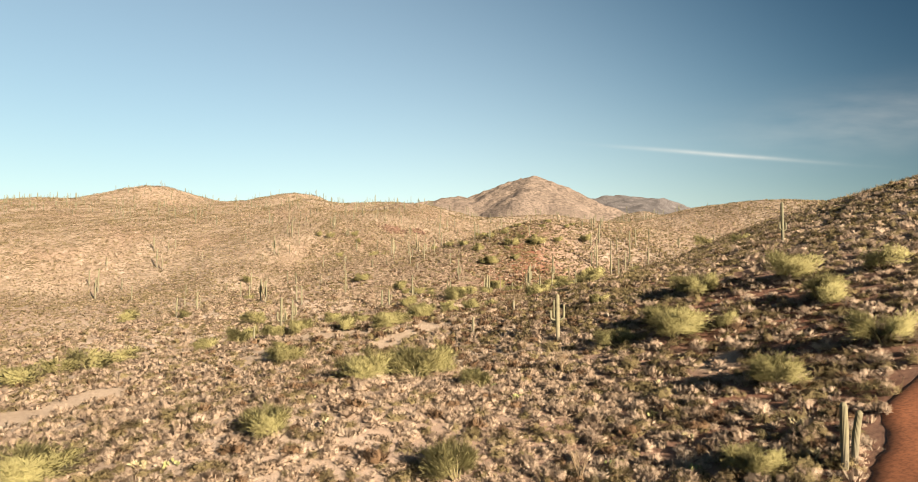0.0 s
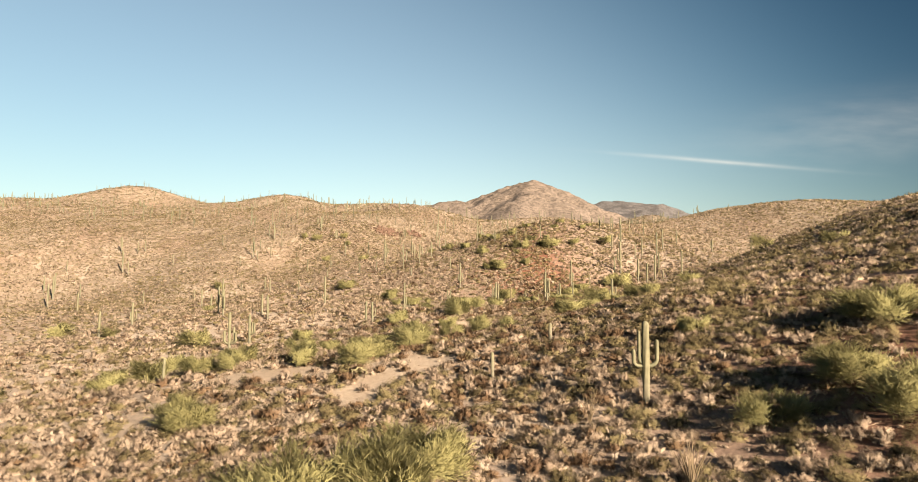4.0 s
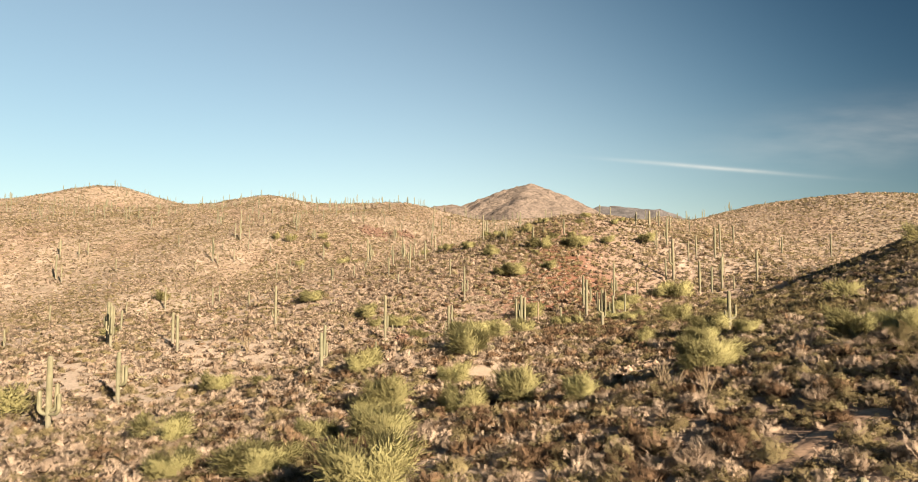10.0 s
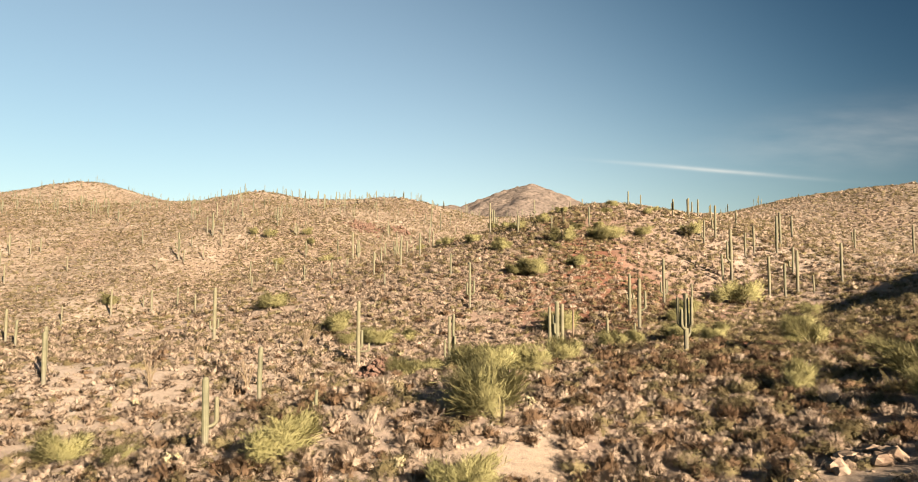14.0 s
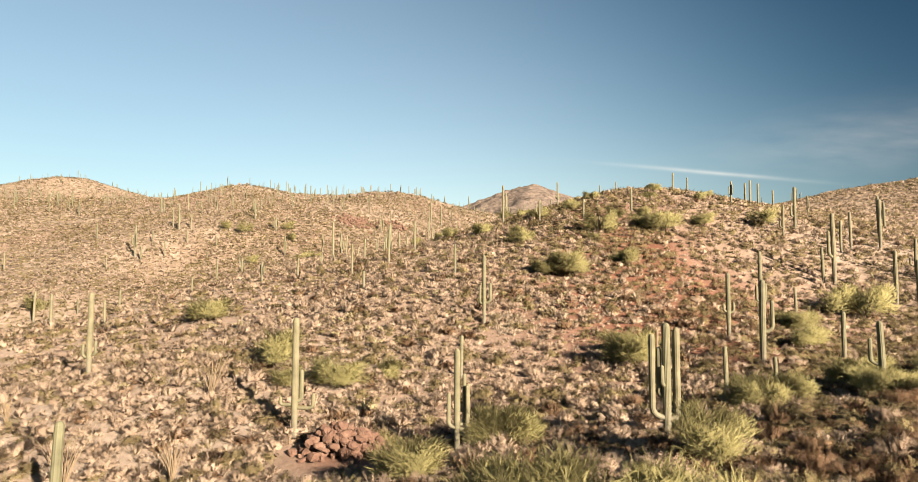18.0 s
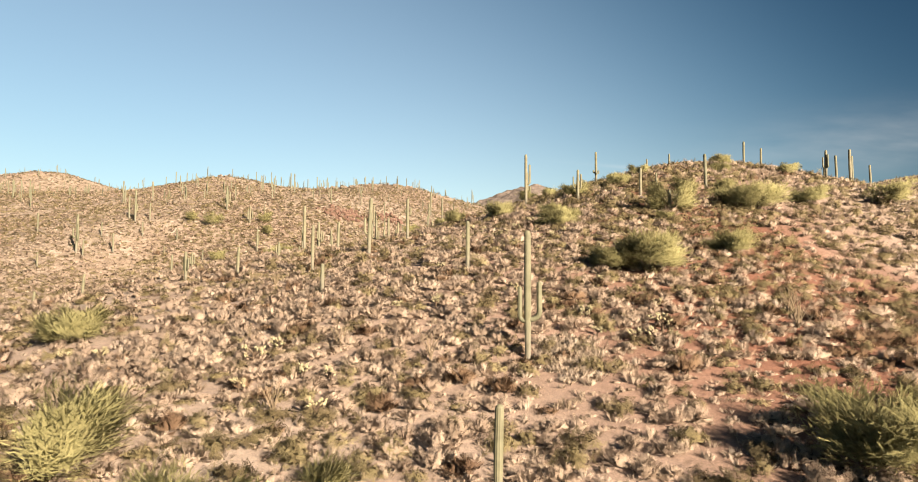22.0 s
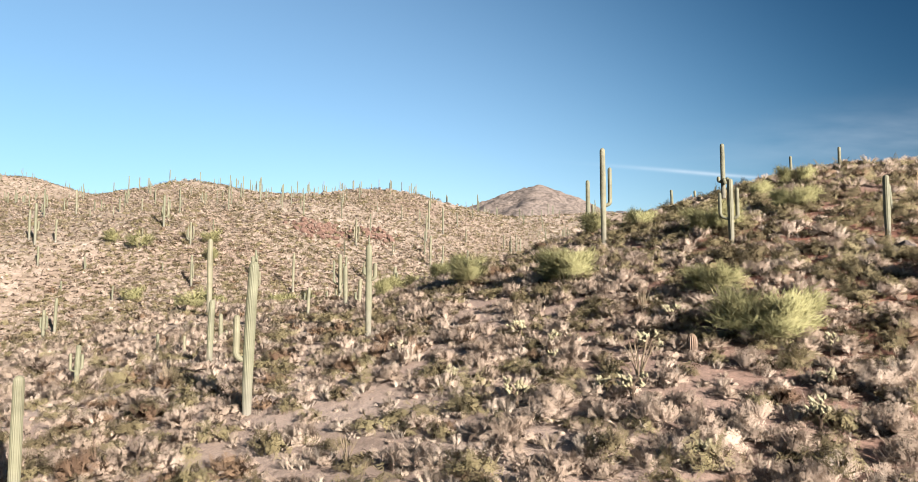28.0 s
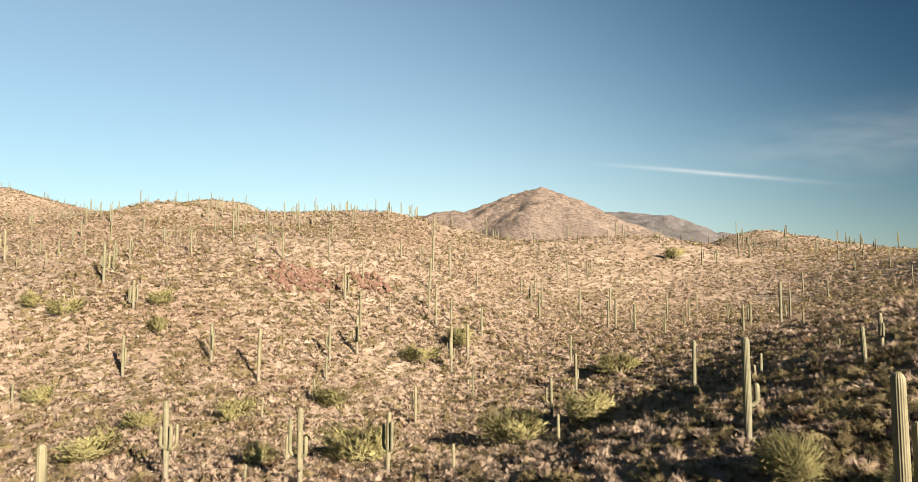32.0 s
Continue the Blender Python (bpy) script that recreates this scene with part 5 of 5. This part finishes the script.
# ---- the shrub cover ----
def shrub_kinds(seed, count, sprays, half, leaves, leaf, flat, core, fuzz=0.12):
    """Shrub shapes about one metre in radius, of a few uneven lobes: sprays of twigs that fan out from the heart, and clusters of small leaves towards the skin."""
    made = []
    for k in range(count):
        rng = np.random.default_rng(seed + k)
        lobes = rng.integers(3, 6)
        az = 2 * math.pi * (np.arange(lobes) + rng.uniform(-0.3, 0.3, lobes)) / lobes
        off = rng.uniform(0.18, 0.5, lobes)
        centre = np.stack([np.cos(az) * off, np.sin(az) * off, rng.uniform(0.0, 0.22, lobes)], 1)
        bulk = rng.uniform(0.42, 0.78, lobes)

        def skin(n, low, high):
            j = rng.integers(0, lobes, n)
            a, el = rng.uniform(0, 2 * math.pi, n), np.arcsin(rng.uniform(-0.05, 1.0, n))
            d = np.stack([np.cos(a) * np.cos(el), np.sin(a) * np.cos(el), np.sin(el)], 1)
            return d, centre[j] + d * (bulk[j] * rng.uniform(low, high, n))[:, None]

        tris = []
        if sprays:
            d, e = skin(sprays, 0.05, 0.6)
            way = d * 0.85 + rng.normal(0, 0.35, (sprays, 3)) + np.array([0, 0, 0.25])
            way /= np.linalg.norm(way, axis=1, keepdims=True)
            tris.append(fans(rng, e, way, 0.55, half))
        if leaves:
            d, e = skin(leaves, 0.5, 1.0)
            t1 = np.cross(d, rng.normal(size=(leaves, 3)))
            t1 /= np.linalg.norm(t1, axis=1, keepdims=True)
            t2 = np.cross(d, t1) + d * rng.normal(0.2, 0.6, (leaves, 1))
            q = leaf * rng.uniform(0.6, 1.4, (leaves, 1))
            tris.append(np.stack([e - t1 * q - t2 * q * 0.6, e + t1 * q - t2 * q * 0.6, e + t2 * q * 1.2], 1))
        # core: dense inner triangles, coloured dark as the shade within the shrub
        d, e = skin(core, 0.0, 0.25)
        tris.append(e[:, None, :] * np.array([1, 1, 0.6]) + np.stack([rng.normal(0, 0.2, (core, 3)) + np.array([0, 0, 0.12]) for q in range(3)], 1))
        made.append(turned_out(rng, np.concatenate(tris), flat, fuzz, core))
    return made


def grass_kinds(seed, count, leaves):
    made = []
    for k in range(count):
        rng = np.random.default_rng(seed + k)
        az, r = rng.uniform(0, 2 * math.pi, leaves), rng.uniform(0, 0.55, leaves)
        c = np.stack([np.cos(az) * r, np.sin(az) * r, np.full(leaves, -0.05)], 1)
        w = np.stack([np.cos(az) * r, np.sin(az) * r, np.full(leaves, 0.9)], 1) + rng.normal(0, 0.22, (leaves, 3))
        w /= np.linalg.norm(w, axis=1, keepdims=True)
        made.append(turned_out(rng, fans(rng, c, w, 0.95, 0.28), 1.0, 0.12))
    return made


def dome_kinds(seed, count, sides):
    made = []
    for k in range(count):
        rng = np.random.default_rng(seed + k)
        r = rng.uniform(0.65, 1.1, sides)
        a = 2 * math.pi * np.arange(sides) / sides
        lo = np.stack([r * np.cos(a), r * np.sin(a), np.full(sides, -0.15)], 1)
        hi = np.stack([0.7 * r * np.cos(a + 0.3), 0.7 * r * np.sin(a + 0.3), rng.uniform(0.45, 0.75, sides)], 1)
        top = np.array([0.1, 0.0, 0.85])
        t = []
        for q in range(sides):
            j = (q + 1) % sides
            t += [[lo[q], lo[j], hi[q]], [lo[j], hi[j], hi[q]], [hi[q], hi[j], top]]
        made.append(np.array(t))
    return made


def sow(name, kinds, material, x, y, size, label, category, tall=1.0, seed=1, sink=0.03):
    """One joined mesh of many shrubs."""
    rng = np.random.default_rng(seed)
    z = ground_z(x, y) - sink
    turn, pick = rng.uniform(0, 2 * math.pi, len(x)), rng.integers(0, len(kinds), len(x))
    high = size * tall * rng.uniform(0.65, 1.25, len(x))
    own = rng.random(len(x))
    out, soft, plant, heart = [], [], [], []
    for k, shape in enumerate(kinds):
        i = np.nonzero(pick == k)[0]
        if not len(i):
            continue
        p = shape[..., :3].reshape(1, -1, 3)
        c, s = np.cos(turn[i])[:, None], np.sin(turn[i])[:, None]
        q = np.stack([(p[..., 0] * c - p[..., 1] * s) * size[i, None] + x[i, None], (p[..., 0] * s + p[..., 1] * c) * size[i, None] + y[i, None], p[..., 2] * high[i, None] + z[i, None]], -1)
        out.append(q.reshape(-1, 3))
        plant.append(np.repeat(own[i], p.shape[1]))
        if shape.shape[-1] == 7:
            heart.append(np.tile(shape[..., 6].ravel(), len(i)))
            n = shape[..., 3:6].reshape(1, -1, 3)
            soft.append(np.stack([n[..., 0] * c - n[..., 1] * s, n[..., 0] * s + n[..., 1] * c, n[..., 2] + 0 * c], -1).reshape(-1, 3))
    co = np.concatenate(out)
    n = len(co) // 3
    me = bpy.data.meshes.new(name)
    me.vertices.add(len(co))
    me.vertices.foreach_set("co", np.ascontiguousarray(co, np.float32).ravel())
    me.loops.add(3 * n)
    me.loops.foreach_set("vertex_index", np.arange(3 * n, dtype=np.int32))
    me.polygons.add(n)
    me.polygons.foreach_set("loop_start", np.arange(0, 3 * n, 3, dtype=np.int32))
    me.polygons.foreach_set("loop_total", np.full(n, 3, dtype=np.int32))
    one = me.attributes.new("plant", "FLOAT", "POINT")
    one.data.foreach_set("value", np.ascontiguousarray(np.concatenate(plant), np.float32))
    if soft:
        at = me.attributes.new("custom_normal", "FLOAT_VECTOR", "POINT")
        at.data.foreach_set("vector", np.ascontiguousarray(np.concatenate(soft), np.float32).ravel())
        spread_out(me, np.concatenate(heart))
    me.update()
    me.materials.append(material)
    return tagged(new(name, me), label, category, kind="stuff")


def spots(x0, x1, y0, y1, gap, seed):
    """Places on a jittered grid."""
    rng = np.random.default_rng(seed)
    a, b = np.meshgrid(np.arange(x0, x1, gap), np.arange(y0, y1, gap))
    a, b = a.ravel(), b.ravel()
    return a + rng.uniform(-0.6, 0.6, len(a)) * gap, b + rng.uniform(-0.6, 0.6, len(b)) * gap, rng.random(len(a)), rng


def zone_of(x, y):
    """0 beside the flight line, 1 further out, 2 the far hills."""
    d = np.maximum(np.abs(x + 5) - np.where(y < 40, 34, np.where(y < 190, 25, 21)), 0) / 39
    d = np.maximum(d, (y - 292) / 60)
    return np.where(d <= 0, 0, np.where(d < 1.6, 1, 2))


def in_sight(x, y):
    return (np.abs(x + 5) < 0.84 * (y + 4) + 12) & (y > 14)


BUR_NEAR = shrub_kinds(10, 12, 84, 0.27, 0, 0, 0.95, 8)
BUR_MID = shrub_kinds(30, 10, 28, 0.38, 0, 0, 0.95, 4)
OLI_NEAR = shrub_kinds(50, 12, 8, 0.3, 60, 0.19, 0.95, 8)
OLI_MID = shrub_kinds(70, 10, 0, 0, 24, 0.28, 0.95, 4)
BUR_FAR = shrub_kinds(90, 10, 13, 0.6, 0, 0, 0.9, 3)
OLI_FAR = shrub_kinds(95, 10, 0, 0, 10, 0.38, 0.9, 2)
GRASS = grass_kinds(110, 6, 20)

x, y, keep, rng = spots(-110, 100, 14, 400, 0.9, 1)
zn = zone_of(x, y)
ok = in_sight(x, y) & (zn < 2) & clear_of(x, y)
dens = 0.95 + 0.8 * fractal(x, y, 6, 3, 61)
ok &= keep < dens * np.where((zn == 0) | (y > 285), 1.0, 0.8)
x, y, zn = x[ok], y[ok], zn[ok]
pickr = rng.random(len(x))
# which plant grows where: olive shrubs on the slopes, russet ones by the wash, straw grass in patches
olive = pickr < 0.17 + 0.2 * np.clip((y - 290) / 30, 0, 1) + 0.09 / (1 + np.exp(-(x - 8) / 3)) * (y < 175) + 0.25 * fractal(x, y, 22, 2, 71) + 0.22 / (1 + np.exp(-(x - 9) / 3)) * (y < 290) * np.clip((y - 55) / 40, 0, 1) + 0.30 * np.exp(-((x - 10) / 18) ** 2 - ((y - 268) / 28) ** 2) + 0.3 * np.exp(-((x - 34) / 16) ** 2 - ((y - 190) / 40) ** 2)
wash = np.exp(-((x + 5) / 22) ** 2 - ((y - 118) / 38) ** 2)
russet = ~olive & (rng.random(len(x)) < 0.05 + 0.30 * wash + 0.7 * np.exp(-((x - 24) / 18) ** 2 - ((y - 167) / 14) ** 2) + 0.45 * np.exp(-((x - 24) / 10) ** 2 - ((y - 212) / 14) ** 2))
grass = ~olive & ~russet & (rng.random(len(x)) < 0.27 + 0.5 * fractal(x, y, 12, 2, 81) + 0.6 * np.exp(-((x - 0.5) / 3) ** 2 - ((y - 205.5) / 3) ** 2))
bur = ~olive & ~russet & ~grass
r_bur, r_oli = 0.46 + 0.5 * rng.random(len(x)) ** 1.5, rng.uniform(0.55, 1.15, len(x))
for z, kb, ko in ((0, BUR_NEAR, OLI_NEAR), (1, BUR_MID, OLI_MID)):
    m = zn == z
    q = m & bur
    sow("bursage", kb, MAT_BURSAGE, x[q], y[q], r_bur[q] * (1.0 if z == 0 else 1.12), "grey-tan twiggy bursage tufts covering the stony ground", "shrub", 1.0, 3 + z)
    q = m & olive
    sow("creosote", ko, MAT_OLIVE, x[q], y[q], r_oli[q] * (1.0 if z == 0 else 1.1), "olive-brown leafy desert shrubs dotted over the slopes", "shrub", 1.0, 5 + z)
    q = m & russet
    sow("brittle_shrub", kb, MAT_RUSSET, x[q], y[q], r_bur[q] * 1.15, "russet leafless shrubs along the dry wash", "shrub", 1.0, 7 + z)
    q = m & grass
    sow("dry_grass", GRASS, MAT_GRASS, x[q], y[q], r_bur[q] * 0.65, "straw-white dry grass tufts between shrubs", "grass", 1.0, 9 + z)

# a bright patch of dry grass beside the tall saguaro
rng = np.random.default_rng(77)
x, y = rng.normal(-0.3, 0.9, 110), rng.normal(208.2, 1.2, 110)
sow("dry_grass", grass_kinds(140, 5, 24), MAT_GRASS, x, y, rng.uniform(0.35, 0.6, 110), "bleached dry grass clump beside a tall saguaro", "grass", 1.0, 61)

# dwarf tufts and thin grass fill the ground between the larger ones
x, y, keep, rng = spots(-33, 24, 14, 292, 0.8, 7)
ok = in_sight(x, y) & (zone_of(x, y) == 0) & clear_of(x, y) & (keep < 0.75 + 0.5 * fractal(x, y, 8, 2, 63))
x, y = x[ok], y[ok]
low = rng.random(len(x)) < 0.45
sow("bursage", BUR_MID, MAT_BURSAGE, x[low], y[low], rng.uniform(0.2, 0.42, int(low.sum())), "small grey-tan bursage tufts filling the gaps", "shrub", 1.0, 51)
sow("dry_grass", grass_kinds(170, 5, 11), MAT_GRASS, x[~low], y[~low], rng.uniform(0.2, 0.42, int((~low).sum())), "thin bleached grass between the shrubs", "grass", 0.9, 53)

# low cover on the hill face beyond the last ridge
x, y, keep, rng = spots(-125, 70, 286, 400, 1.15, 17)
ok = in_sight(x, y) & (keep < 0.8 + 0.4 * fractal(x, y, 8, 2, 67))
x, y = x[ok], y[ok]
pale_ones = rng.random(len(x)) < 0.5
sow("bursage", BUR_FAR, MAT_BURSAGE, x[~pale_ones], y[~pale_ones], rng.uniform(0.3, 0.6, int((~pale_ones).sum())), "low grey-tan tufts on the hill face", "shrub", 1.0, 57)
sow("dry_grass", BUR_FAR, MAT_GRASS, x[pale_ones], y[pale_ones], rng.uniform(0.3, 0.6, int(pale_ones.sum())), "bleached low tufts on the hill face", "grass", 1.0, 58)

# the far hills
for gap, y0, y1, big, word in ((1.25, 60, 470, 1.0, 2), (2.5, 470, 760, 1.5, 12)):
    x, y, keep, rng = spots(-560, 420, y0, y1, gap, word)
    ok = in_sight(x, y) & (zone_of(x, y) == 2) & (keep < 0.86 + 0.5 * fractal(x, y, 16, 3, 91)) & (np.abs(x + 20) < (330 if big == 1 else 560))
    x, y = x[ok], y[ok]
    p = rng.random(len(x))
    oli = p < 0.5 + 0.4 * fractal(x, y, 40, 2, 95)
    sow("hill_shrubs", BUR_FAR, MAT_BURSAGE, x[~oli], y[~oli], big * rng.uniform(0.5, 0.95, (~oli).sum()), "tan twiggy shrubs speckling the distant hillsides", "shrub", 1.0, 21 + word)
    sow("hill_shrubs", OLI_FAR, MAT_OLIVE, x[oli], y[oli], big * rng.uniform(0.5, 1.2, oli.sum()), "olive shrubs speckling the distant hillsides", "shrub", 1.0, 22 + word)

# the plain on both sides of the flight line and behind its start
x, y, keep, rng = spots(-230, 220, -60, 290, 1.9, 23)
ok = ~in_sight(x, y) & clear_of(x, y) & (keep < 0.8 + 0.5 * fractal(x, y, 16, 3, 91))
x, y = x[ok], y[ok]
oli = rng.random(len(x)) < 0.4 + 0.4 * fractal(x, y, 40, 2, 95)
sow("bursage", BUR_FAR, MAT_BURSAGE, x[~oli], y[~oli], rng.uniform(0.5, 0.95, (~oli).sum()), "tan twiggy shrubs over the open plain", "shrub", 1.0, 81)
sow("creosote", OLI_FAR, MAT_OLIVE, x[oli], y[oli], rng.uniform(0.5, 1.1, oli.sum()), "olive shrubs over the open plain", "shrub", 1.0, 82)

# loose stones
x, y, keep, rng = spots(-38, 34, 14, 296, 1.5, 3)
ok = in_sight(x, y) & (keep < 0.5)
x, y = x[ok], y[ok]
sow("stones", dome_kinds(130, 6, 5), MAT_TANROCK, x, y, rng.uniform(0.05, 0.2, len(x)) ** 1.0, "small tan and rusty stones scattered on the soil", "stones", 0.7, 31, 0.01)

# saguaros too far off to tell one from the next
x, y, keep, rng = spots(-520, 330, 330, 760, 13, 4)
ok = in_sight(x, y) & (keep < 0.55 + 0.8 * fractal(x, y, 60, 2, 97)) & (y > 345 + 0.3 * np.abs(x))
x, y = x[ok], y[ok]
post = []
for sides in (6, 6, 6):
    a = 2 * math.pi * np.arange(sides) / sides
    lo = np.stack([0.034 * np.cos(a), 0.034 * np.sin(a), np.full(sides, -0.03)], 1)
    hi = np.stack([0.03 * np.cos(a), 0.03 * np.sin(a), np.full(sides, 0.96)], 1)
    t = []
    for q in range(sides):
        j = (q + 1) % sides
        t += [[lo[q], lo[j], hi[j]], [lo[q], hi[j], hi[q]], [hi[q], hi[j], (0, 0, 1.0)]]
    t = np.array(t)
    if len(post) > 0:
        side = 1 if len(post) == 1 else -1
        arm = t * np.array([0.7, 0.7, 0.42]) + np.array([0.13 * side, 0, 0.38])
        t = np.concatenate([t, arm])
    post.append(t)
sow("far_saguaros", post, MAT_SAGUARO, x, y, rng.uniform(3.2, 7.5, len(x)), "distant pale saguaros standing all over the hills", "cactus", 1.0, 41, 0.1)
